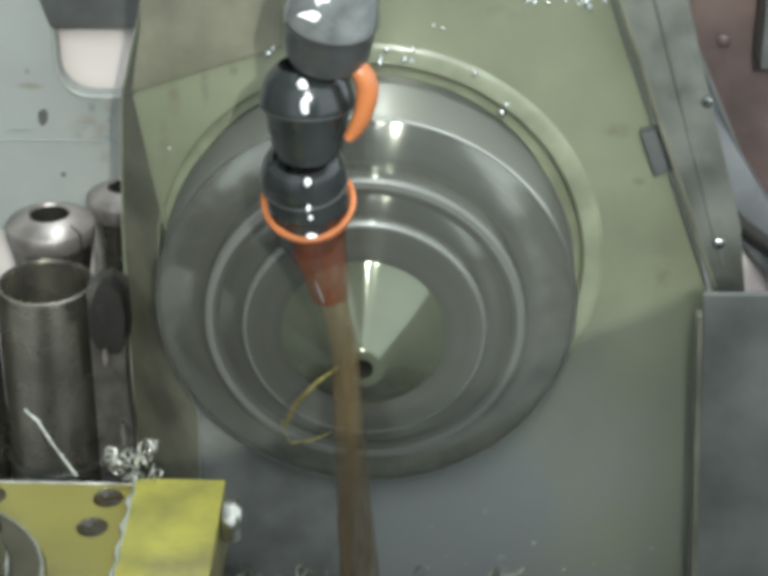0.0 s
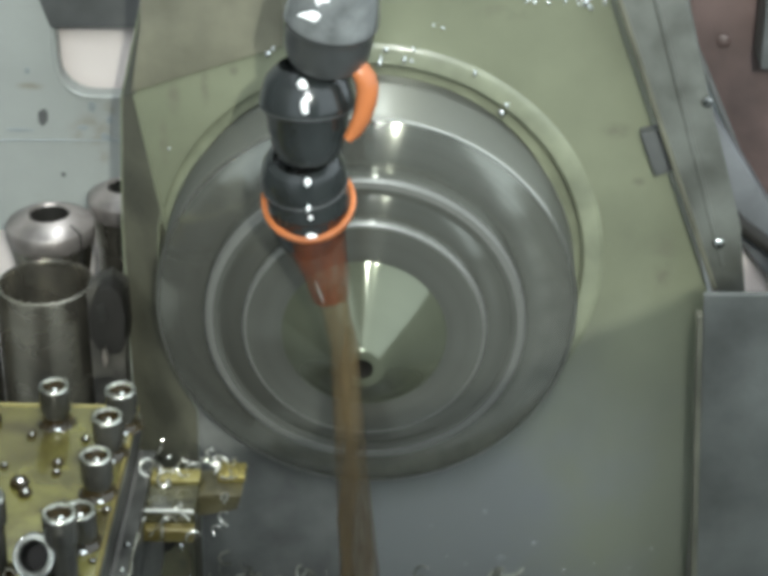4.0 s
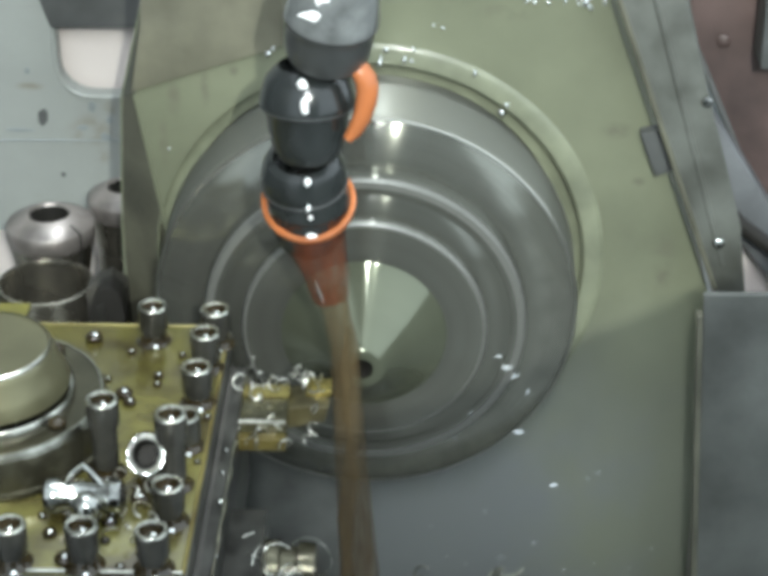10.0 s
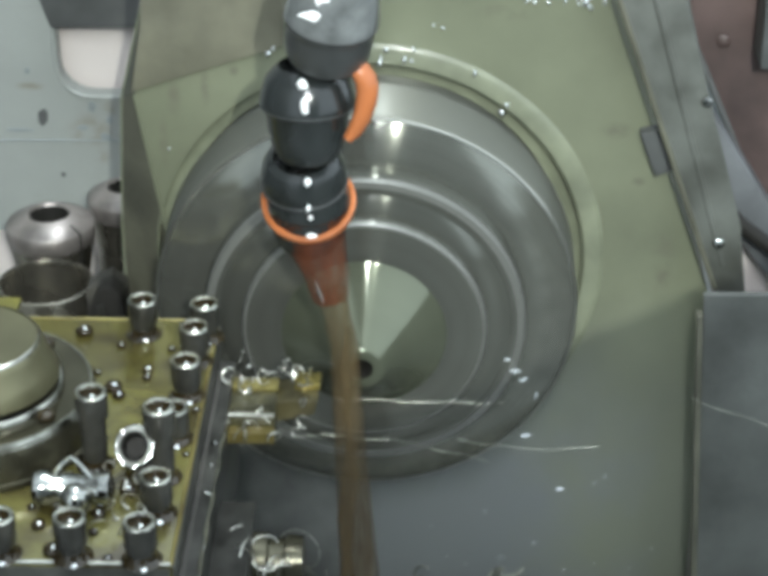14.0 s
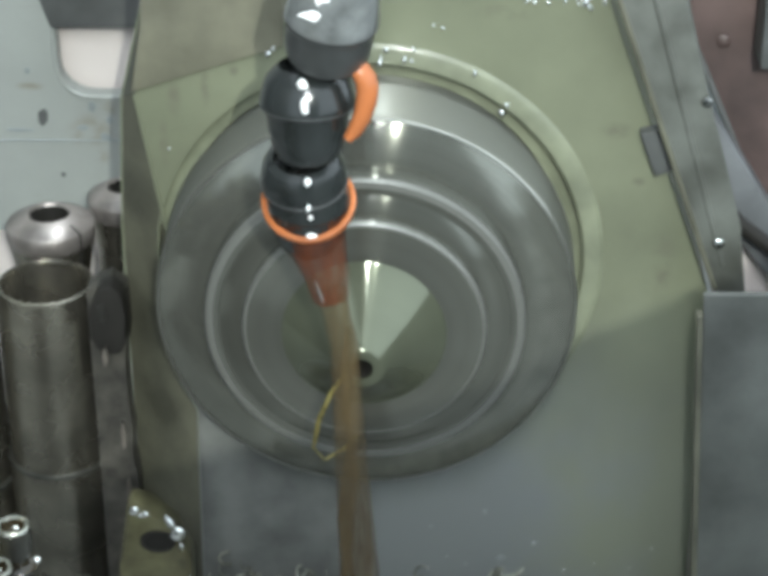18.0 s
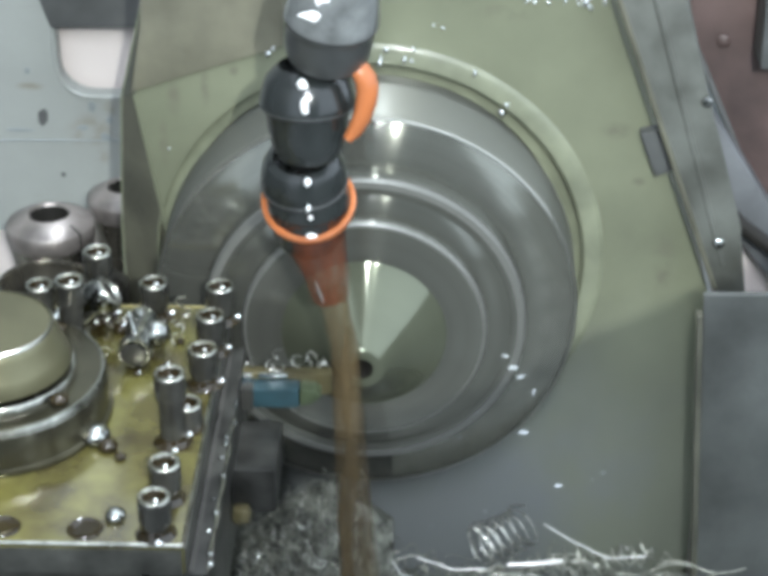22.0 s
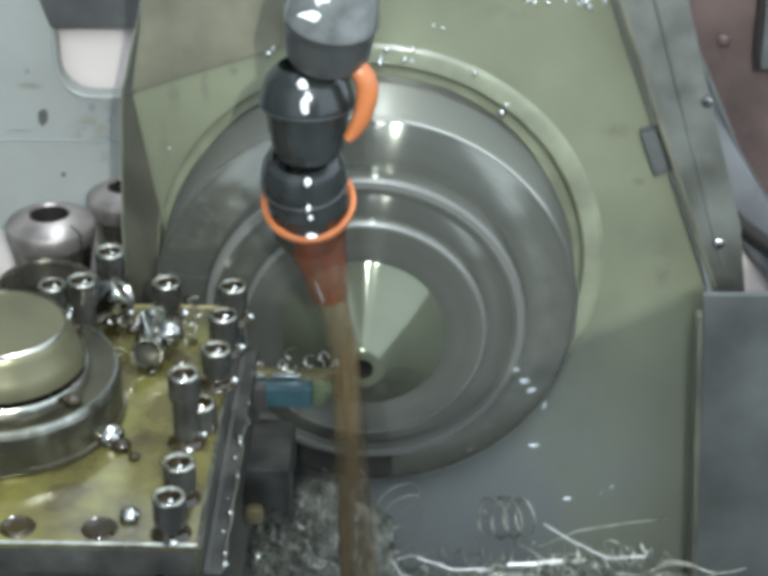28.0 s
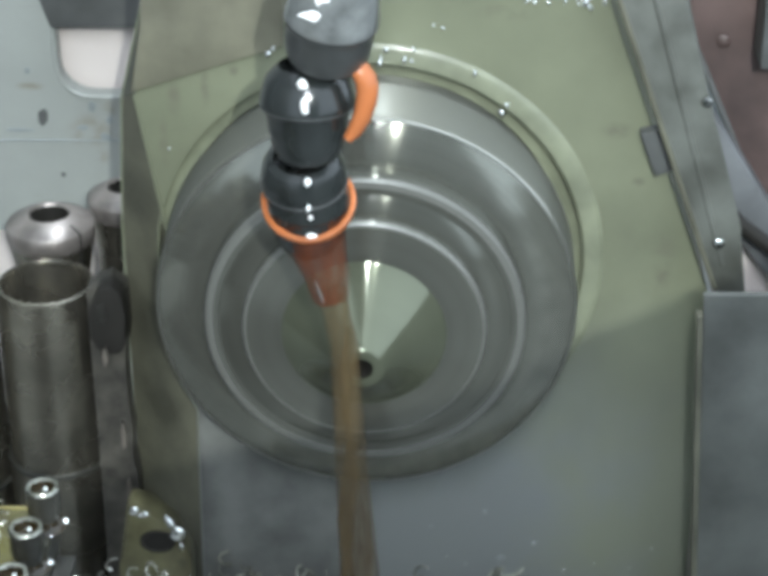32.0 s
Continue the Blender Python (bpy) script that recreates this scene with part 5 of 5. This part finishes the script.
def swarf_heap():
    rng = random.Random(11)
    bm = bmesh.new()
    # uneven mound that carries the curls
    for i in range(420):
        x = rng.uniform(-0.085, 0.185)
        y = rng.uniform(-0.075, 0.040)
        z = 0.062 + rng.random() ** 0.6 * (0.064 + 0.010 * math.sin(x * 40) + (0.012 if x < -0.02 else 0)) * max(0.25, 1 - ((y + 0.01) / 0.09) ** 2)
        r = rng.uniform(0.0012, 0.0038)
        axis = (rng.uniform(-1, 1), rng.uniform(-1, 1), rng.uniform(-0.5, 0.5))
        sweep_bm(helix((x, y, z), axis, rng.uniform(0.006, 0.03), r, rng.uniform(1.2, 4), rng.uniform(0, 6), 9, 0.2), rng.uniform(0.0005, 0.0011), 4, 0.4, bm)
    heap = part("swarf_heap", bm, CHIP_DULL, None, smooth=60)
    tagged(heap, "heap of wet oily curled steel swarf on the tray", "swarf", kind="stuff")
    bm = bmesh.new()
    n = 28
    rows = []
    for i in range(n + 1):
        row = []
        for j in range(13):
            x, y = -0.088 + 0.28 * i / n, -0.085 + 0.133 * j / 12
            row.append(bm.verts.new((x, y, 0.0605 + 0.055 * max(0, 1 - ((y + 0.015) / 0.07) ** 2) * (0.8 + 0.35 * noise.noise(Vector((x * 30, y * 30, 0)))))))
        rows.append(row)
    for a, b in zip(rows, rows[1:]):
        for j in range(12):
            bm.faces.new((a[j], b[j], b[j + 1], a[j + 1]))
    mound = part("swarf_sludge", bm, CHIP_DULL)
    tagged(mound, "dark wet sludge of fine chips under the swarf", "swarf", kind="stuff")
    for i in range(26):
        x = rng.uniform(-0.07, 0.18)
        z = 0.130 + rng.uniform(-0.012, 0.010)
        ax = (rng.uniform(-1, 1), rng.uniform(-0.4, 0.4), rng.uniform(-0.25, 0.25))
        c = part("swarf_curl", sweep_bm(helix((x, rng.uniform(-0.05, 0.0), z), ax, rng.uniform(0.006, 0.024), rng.uniform(0.0008, 0.0022), rng.uniform(1, 3), rng.uniform(0, 6), 12, 0.2), rng.uniform(0.0003, 0.0006), 5, 0.5), CHIP)
        tagged(c, "bright wet curl of steel swarf on the heap", "swarf", "swarf curls")


swarf_heap()


def long_coil(name, length, radius, turns, wire, label, seed):
    ob = part(name, sweep_bm(helix((0, 0, 0), (1, 0, 0), length, radius, turns, seed, 16, 0.55), wire, 6, 0.8 if seed == 3 else 0.35), CHIP if seed == 1 else CHIP_DULL)
    return tagged(ob, label, "swarf", "long swarf coils")


coil_a = long_coil("swarf_coil", 0.036, 0.0100, 6, 0.0008, "wide springy coil of bright steel swarf", 1)
coil_b = long_coil("swarf_coil", 0.050, 0.0062, 8, 0.0004, "long tight coil of steel swarf", 2)
coil_c = long_coil("swarf_coil", 0.028, 0.0092, 3.5, 0.0007, "short loose coil of dull steel swarf", 3)
coil_e = long_coil("swarf_coil", 0.016, 0.0120, 2.5, 0.0003, "wide faint loops of thin steel swarf", 4)
pts_d = [(0.025 * i / 128, (0.0098 - 0.0084 * i / 128) * math.cos(i * 0.49), (0.0098 - 0.0084 * i / 128) * math.sin(i * 0.49)) for i in range(129)]
coil_d = tagged(part("swarf_coil", sweep_bm(pts_d, 0.0011, 6, 0.35), BRIGHT_CHIP), "cone of bright white swarf whirling at the tool", "swarf", "long swarf coils")
wire_a = tagged(part("swarf_wire", sweep_bm([(0, 0, 0), (0.02, 0.002, 0.006), (0.045, 0, 0.009), (0.062, -0.003, 0.011)], 0.0004, 6), CHIP_DULL), "thin straight strand of bright swarf", "swarf")


late_curls = []
rng_late = random.Random(33)
for i in range(24):
    pts = [(0, 0, 0)]
    a0 = rng_late.uniform(-0.5, 0.5)
    if i % 2:
        pts = helix((0, 0, 0), (1, rng_late.uniform(-0.3, 0.3), rng_late.uniform(-0.2, 0.3)), rng_late.uniform(0.012, 0.035), rng_late.uniform(0.0015, 0.005), rng_late.uniform(2, 6), a0, 12, 0.3)
    else:
        pts = [(0.012 * j, rng_late.uniform(-0.003, 0.003), 0.0025 * math.sin(j * 0.9 + i) + rng_late.uniform(-0.001, 0.001)) for j in range(rng_late.randint(3, 6))]
    ob = part("swarf_strand", sweep_bm(pts, rng_late.uniform(0.0004, 0.0007), 6, 0.5), CHIP if i % 4 == 0 else CHIP_DULL)
    late_curls.append(tagged(ob, "loose bright strand of wet swarf", "swarf", "loose swarf strands"))
tangle = empty("swarf_tangle", pose(0, 0, 0), "dense tangle of fine wet steel swarf", "swarf")
rng_t = random.Random(41)


def mound_top(x):
    """Height of the tangle's back over its middle: it climbs from the turret towards the stream."""
    return 0.95 * x + 0.001 if x < -0.004 else (-0.0028 + 0.62 * (x + 0.004) if x < 0.022 else 0.0133 - 0.9 * (x - 0.022))


def on_mound(x, w):
    """A place on the tangle: w goes from its front foot over the back to the rear foot."""
    a = math.pi * w
    lump = 0.004 * noise.noise(Vector((x * 110, w * 5, 2))) + 0.0018 * noise.noise(Vector((x * 400, w * 17, 7)))
    return Vector((x, -0.018 * math.cos(a) - lump, -0.062 + (mound_top(x) + 0.062) * max(0.0, math.sin(a)) ** 0.6 + lump))


core = bmesh.new()
grid = [[core.verts.new(on_mound(-0.044 + 0.094 * i / 60, j / 24)) for j in range(25)] for i in range(61)]
for a, b in zip(grid, grid[1:]):
    for j in range(24):
        core.faces.new((a[j], a[j + 1], b[j + 1], b[j]))
bmesh.ops.recalc_face_normals(core, faces=core.faces)
part("matted_core", core, SLUDGE, tangle, "matted fine chips")
# slanting coils that lie on the mound
for i in range(7):
    x0 = rng_t.uniform(-0.036, -0.020)
    o = on_mound(x0, 0.12 + 0.05 * i)
    pts = helix(o + Vector((0, -0.001, 0)), (1, rng_t.uniform(-0.1, 0.1), rng_t.uniform(0.6, 0.95)), rng_t.uniform(0.024, 0.046), rng_t.uniform(0.0024, 0.0046), rng_t.uniform(5, 9), rng_t.uniform(0, 6), 14, 0.25)
    part("coil", sweep_bm(pts, rng_t.uniform(0.0003, 0.0005), 5, 0.5), CHIP if i % 3 == 0 else CHIP_DULL, tangle)
for i in range(260):
    o = on_mound(rng_t.uniform(-0.040, 0.034), rng_t.uniform(0.05, 0.5))
    pts = helix(o, (rng_t.uniform(-1, 1), rng_t.uniform(-0.5, 0.5), rng_t.uniform(-0.2, 1)), rng_t.uniform(0.003, 0.013), rng_t.uniform(0.0010, 0.0042), rng_t.uniform(0.6, 2.6), rng_t.uniform(0, 6), 13, 0.5)
    part("curl", sweep_bm(pts, rng_t.uniform(0.0002, 0.0004), 5, 0.5), CHIP if i % 5 == 0 else CHIP_DULL, tangle)
# bright flakes scattered on the mound as added glints
for i in range(14):
    o = on_mound(rng_t.uniform(-0.036, 0.026), rng_t.uniform(0.1, 0.45))
    part("glint", sweep_bm([o + Vector((0, -0.002, 0)), o + Vector((rng_t.uniform(0.0005, 0.002), -0.0026, 0.001)), o + Vector((rng_t.uniform(0.001, 0.003), -0.002, rng_t.uniform(-0.003, 0.003)))], [0.0003, 0.0008, 0.0003], 6), WET, tangle, "bright flake added as a glint")
low_tangle = empty("swarf_tangle", pose(0, 0, 0), "flat mat of fine wet steel swarf", "swarf")
for i in range(130):
    o = Vector((rng_t.uniform(-0.085, 0.095), rng_t.gauss(0, 0.010), rng_t.gauss(0, 0.005)))
    if i % 3:
        pts = helix(o, (rng_t.uniform(-1, 1), rng_t.uniform(-0.5, 0.5), rng_t.uniform(-0.3, 0.5)), rng_t.uniform(0.006, 0.03), rng_t.uniform(0.0012, 0.0045), rng_t.uniform(0.8, 3.0), rng_t.uniform(0, 6), 12, 0.5)
    else:
        bend, lift = rng_t.uniform(0, 6), rng_t.uniform(-0.15, 0.25)
        pts = [o + Vector((0.007 * j, 0.002 * math.sin(j + bend), lift * 0.007 * j + 0.0018 * math.sin(j * 1.2 + bend))) for j in range(rng_t.randint(3, 7))]
    part("curl", sweep_bm(pts, rng_t.uniform(0.00025, 0.0005), 5, 0.5), CHIP if i % 5 == 0 else CHIP_DULL, low_tangle)
for pts, wire in (([(0.0140, 0, 0.0135), (0.0290, 0, 0.0148), (0.0415, 0, 0.0165)], 0.0013), ([(0.0311, 0, 0.0388), (0.0450, 0, 0.0290), (0.0629, 0, 0.0189), (0.0820, 0, 0.0205)], 0.0005), ([(-0.045, 0, 0.020), (-0.038, -0.002, 0.008), (-0.024, 0, 0.001)], 0.0007), ([(-0.030, -0.004, 0.020), (-0.012, -0.004, 0.013), (0.004, -0.004, 0.014)], 0.0005)):
    part("strand", sweep_bm(pts, wire, 6, 0.5), BRIGHT_CHIP, low_tangle, "bright stiff strand")
ribbon = tagged(part("swarf_ribbon", sweep_bm([(0.004, 0, 0.002), (-0.008, 0.0, -0.008), (-0.017, -0.002, -0.018), (-0.023, -0.003, -0.030), (-0.020, -0.004, -0.038), (-0.010, -0.003, -0.037), (-0.001, -0.002, -0.033)], [0.0006, 0.0009, 0.0011, 0.0008, 0.0009, 0.0016, 0.0006], 8, 0.4), GOLD), "thin golden ribbon of swarf curling from the collet", "swarf")


flying = []
rng_f = random.Random(63)
for i in range(7):
    n, bow = rng_f.randint(6, 9), rng_f.uniform(-0.004, 0.006)
    pts = [(0.011 * j, 0, bow * math.sin(math.pi * j / n) + 0.0008 * math.sin(j * 2.1 + i)) for j in range(n + 1)]
    ob = part("flying_chip", sweep_bm(pts, 0.00017, 5, 0.6), CHIP_DULL)
    flying.append(tagged(ob, "fine dull strand of swarf flung off the tool", "swarf", "flying swarf strands"))


def spray_drops():
    """Coolant drops flung off the chuck."""
    rng = random.Random(52)
    top = empty("coolant_spray", pose(0, 0, 0), "small drops of coolant flung off the spinning chuck", "coolant")
    for x, z, r in ((0.0732, 0.2756, 0.0030), (0.0770, 0.2710, 0.0022), (0.0790, 0.2394, 0.0026), (0.0965, 0.2081, 0.0022), (0.0690, 0.2820, 0.0015), (0.0830, 0.2620, 0.0018), (0.1180, 0.2160, 0.0015), (0.0484, 0.2359, 0.0013), (0.1130, 0.2120, 0.0010), (0.0560, 0.2500, 0.0014)):
        bm = bmesh.new()
        bmesh.ops.create_icosphere(bm, subdivisions=2, radius=r * 0.95, matrix=Matrix.Translation((x, -0.016, z)) @ pose(0, 0, 0, 0, rng.uniform(0, 90), 0) @ Matrix.Diagonal((0.45, 0.5, rng.uniform(0.9, 1.7), 1)))
        part("drop", bm, SPRAY, top).visible_shadow = False
    return top


spray = spray_drops()


def smoke_puff(seed, size, wide=1.0):
    """A loose cloud of thin billowing veils."""
    rng = random.Random(seed)
    top = empty("smoke_puff", pose(0, 0, 0), "drifting puff of thin white cutting smoke", "smoke", "smoke puffs")
    for k in range(3):
        bm = bmesh.new()
        w, h = size * wide * rng.uniform(1.2, 1.7), size * rng.uniform(1.1, 1.5)
        o = Vector((rng.uniform(-0.6, 0.6) * size * wide, (k - 1) * 0.25 * size, rng.uniform(-0.5, 0.5) * size))
        turn = Euler((rng.uniform(-0.3, 0.3), rng.uniform(-0.6, 0.6), rng.uniform(-0.3, 0.3))).to_matrix()
        rows = []
        for i in range(19):
            row = []
            for j in range(15):
                u, v = i / 9 - 1, j / 7 - 1
                n1 = noise.noise(Vector((u * 1.6 + seed * 3, v * 1.6, k * 5)))
                row.append(bm.verts.new(turn @ Vector((u * w, (0.45 * n1 + 0.35 * (u * u + v * v)) * size, v * h)) + o))
            rows.append(row)
        for a, b in zip(rows, rows[1:]):
            for j in range(14):
                bm.faces.new((a[j], b[j], b[j + 1], a[j + 1]))
        ob = part("veil", bm, SMOKE, top)
        ob.visible_shadow = False
    return top


puffs = [smoke_puff(i, z, w) for i, (z, w) in enumerate(((0.0105, 1.1), (0.020, 0.9), (0.026, 1.0), (0.024, 1.5), (0.026, 1.3), (0.026, 2.0), (0.018, 0.9), (0.024, 1.4)))]



# ---- what moves ----
def motions():
    # the chuck spins all the time
    base = Matrix.Translation((0, 0, AXIS_Z)) @ pose(0, 0, 0, 90)
    walk(chuck, [(i * 0.1, base @ pose(0, 0, 0, 0, 0, 83 * i)) for i in range(321)])
    # turret: seconds, x, y in millimetres, lift, turn
    rows = [(0.0, -153, -262.5, 0, -90), (0.6, -153, -262.5, 0, -90), (0.7, -164, -256, 14, -86), (0.8, -178, -256, 16, -62), (0.9, -192, -275, 12, -20), (1.0, -212, -293, 0, 0),
            (1.5, -214.3, -293.5, 0, 0), (2.9, -214.3, -293.5, 0, 0), (3.0, -212.4, -288.4, 0, 0), (3.2, -205.3, -277, 0, 0), (3.5, -196.8, -253.2, 0, 0), (4.0, -182, -206, 0, 0), (4.5, -167, -162, 0, 0),
            (4.8, -157.5, -140, 0, 0), (5.0, -155.6, -139.2, 0, 0), (5.5, -154.4, -139.2, 0, 0), (7, -150.8, -139.1, 0, 0), (8.5, -147.2, -139, 0, 0), (9, -147, -139, 0, 0), (10, -149.6, -139.1, 0, 0),
            (11, -152, -138.6, 0, 0), (11.5, -152.3, -138, 0, 0), (12, -152.4, -136.5, 0, 0), (12.5, -152.3, -135.3, 0, 0), (13, -152.6, -134.7, 0, 0), (14, -154.9, -133.9, 0, 0), (14.3, -155.5, -134, 0, 0), (14.5, -155.8, -138.7, 0, 0),
            (15.0, -163, -162, 0, 0), (15.5, -176, -198, 0, 0), (16.0, -190, -234, 0, 0), (16.5, -201.8, -266.7, 0, 0), (17.0, -212, -298, 0, 0), (17.5, -212, -303, 0, 0), (17.6, -212, -303, 14, 40), (17.8, -211, -304.8, 8, 90), (17.9, -211, -304.8, 0, 90),
            (19.8, -210.7, -304.8, 0, 90), (20, -207.9, -292.6, 0, 90), (20.5, -193.4, -249.1, 0, 90), (21, -178.3, -202, 0, 90), (21.5, -163.9, -158.1, 0, 90), (21.8, -155.5, -132.5, 0, 90), (22, -151.7, -122.1, 0, 90),
            (23, -150, -122, 0, 90), (23.5, -149, -122, 0, 90), (23.7, -149, -122, 0, 90), (24, -152, -122.1, 0, 90), (24.5, -152, -122, 0, 90), (25.5, -150.3, -122, 0, 90), (27.5, -146.7, -121.9, 0, 90), (29, -144, -121.8, 0, 90), (29.5, -143, -121.8, 0, 90),
            (29.7, -144, -121.8, 0, 90), (30, -154.7, -122.2, 0, 90), (30.5, -160.9, -141.5, 0, 90), (31, -175.9, -189.6, 0, 90), (31.5, -189.3, -233.6, 0, 90), (32, -204.2, -279.9, 0, 90)]
    walk(slide, [(t, pose(x / 1000, y / 1000, 0)) for t, x, y, up, turn in rows])
    walk(turret, [(t, pose(x / 1000, y / 1000, up / 1000, 0, 0, turn)) for t, x, y, up, turn in rows])
    # swarf coils that drop on the heap and are washed away again
    def drop(ob, t0, t1, m, away):
        walk(ob, [(0, away), (max(0.1, t0 - 0.4), away), (t0, m), (t1, m), (min(31.9, t1 + 0.6), away), (32, away)])
    below = pose(0.05, -0.16, 0.075, 0, 0, 0)
    drop(coil_a, 21.7, 25.8, pose(0.052, -0.03, 0.184, 0, -6, 42), below)
    drop(coil_b, 21.7, 30.7, pose(-0.062, -0.03, 0.168, 0, -38, 10), pose(-0.02, -0.17, 0.075))
    drop(coil_c, 26.6, 30.8, pose(0.056, -0.030, 0.2005, 0, 8, 34), pose(0.03, -0.18, 0.075))
    drop(coil_e, 26.8, 30.3, pose(0.018, -0.022, 0.2045, 0, 10, -62), pose(0.02, -0.18, 0.075))
    drop(wire_a, 22.4, 30.6, pose(0.086, -0.025, 0.181, 0, -9, 0), pose(0.08, -0.18, 0.075))
    drop(tangle, 21.8, 30.8, pose(-0.036, -0.028, 0.208), pose(-0.03, -0.20, 0.085))
    drop(low_tangle, 21.6, 31.1, pose(0.056, -0.030, 0.160), pose(0.056, -0.20, 0.085))
    rng = random.Random(5)
    for i, ob in enumerate(late_curls):
        x, y, z = rng.uniform(-0.06, 0.15), rng.uniform(-0.045, -0.005), rng.uniform(0.156, 0.170) + (0.010 if i % 5 == 0 else 0)
        drop(ob, rng.uniform(21.4, 22.4), rng.uniform(30.5, 30.9), pose(x, y, z, 0, rng.uniform(-15, 15), rng.uniform(-40, 40)), pose(x, -0.175, 0.075))
    off = pose(-0.02, -0.18, 0.09)
    walk(ribbon, [(0, pose(-0.012, -0.062, 0.306)), (1.4, pose(-0.012, -0.062, 0.305, 0, 6)), (2.45, pose(-0.012, -0.062, 0.306)), (2.8, off), (17.0, off), (17.4, pose(-0.008, -0.062, 0.303, 0, -14, 20)), (20.8, pose(-0.008, -0.062, 0.303, 0, -8, 20)), (21.3, off), (32, off)])
    far = pose(-0.09, -0.16, 0.09)
    walk(coil_d, [(0, far), (22.4, far), (22.7, pose(-0.041, -0.070, 0.336, 0, 42, 0))] +
         [(22.7 + 0.1 * i, pose(-0.041, -0.070, 0.336 + 0.002 * math.sin(i * 1.7), 0, 42 - 2 * i, 0) @ pose(0, 0, 0, 70 * i)) for i in range(1, 12)] + [(24.1, far), (32, far)])
    # spray flickers about its place
    rng = random.Random(9)
    low = pose(0.02, -0.10, -0.17)
    rows = [(0, low), (5.0, low)]
    for t0, t1, gone in ((5.3, 14.3, 14.7), (22.0, 31.3, 31.7)):
        if t0 > 6:
            rows.append((t0 - 0.4, low))
        rows += [(t0 + 0.25 * i, pose(rng.uniform(-0.004, 0.004), 0, rng.uniform(-0.004, 0.004), 0, rng.uniform(-1.5, 1.5), 0)) for i in range(int((t1 - t0) / 0.25) + 1)]
        rows.append((gone, low))
    walk(spray, rows + [(32, low)])
    # strands flung off the tool to the side
    rng = random.Random(71)
    home = pose(-0.02, -0.15, 0.085)
    for i, ob in enumerate(flying):
        t0, z1, tilt = 13.1 + 0.19 * i, rng.uniform(0.235, 0.300), rng.uniform(-4, 16)
        walk(ob, [(0, home), (t0 - 0.2, home), (t0, pose(-0.030, -0.055, 0.295, 0, tilt)), (t0 + 0.35, pose(0.060, -0.040, z1, 0, tilt + 3)), (t0 + 0.6, pose(0.190, -0.030, z1 - 0.040, 0, tilt + 8)), (t0 + 0.8, pose(0.260, -0.060, 0.10, 0, 40)), (32, pose(0.260, -0.060, 0.10, 0, 40))])
    # smoke from the cut
    hide = pose(-0.05, -0.02, 0.09)
    paths = [(10.95, 13.05, (-0.028, -0.062, 0.303), (-0.030, -0.062, 0.304)), (11.25, 11.55, (-0.042, -0.055, 0.318), (-0.036, -0.055, 0.332)), (11.5, 12.25, (0.020, -0.060, 0.258), (0.062, -0.050, 0.284)),
             (11.55, 12.4, (0.012, -0.065, 0.240), (0.038, -0.060, 0.222)), (11.5, 12.15, (-0.035, -0.072, 0.236), (-0.026, -0.070, 0.234)), (12.05, 12.45, (-0.055, -0.075, 0.345), (-0.115, -0.065, 0.352)), (12.25, 12.7, (-0.042, -0.055, 0.326), (-0.034, -0.055, 0.316)), (11.7, 12.5, (0.044, -0.060, 0.200), (0.016, -0.055, 0.186))]
    for ob, (t0, t1, a, b) in zip(puffs, paths):
        n = 6
        mid = [(t0 + (t1 - t0) * i / n, Matrix.Translation(Vector(a).lerp(Vector(b), i / n)) @ pose(0, 0, 0, 0, 5 * i, 0)) for i in range(n + 1)]
        walk(ob, [(0, hide), (t0 - 0.1, hide)] + mid + [(t1 + 0.15, hide), (32, hide)])


motions()
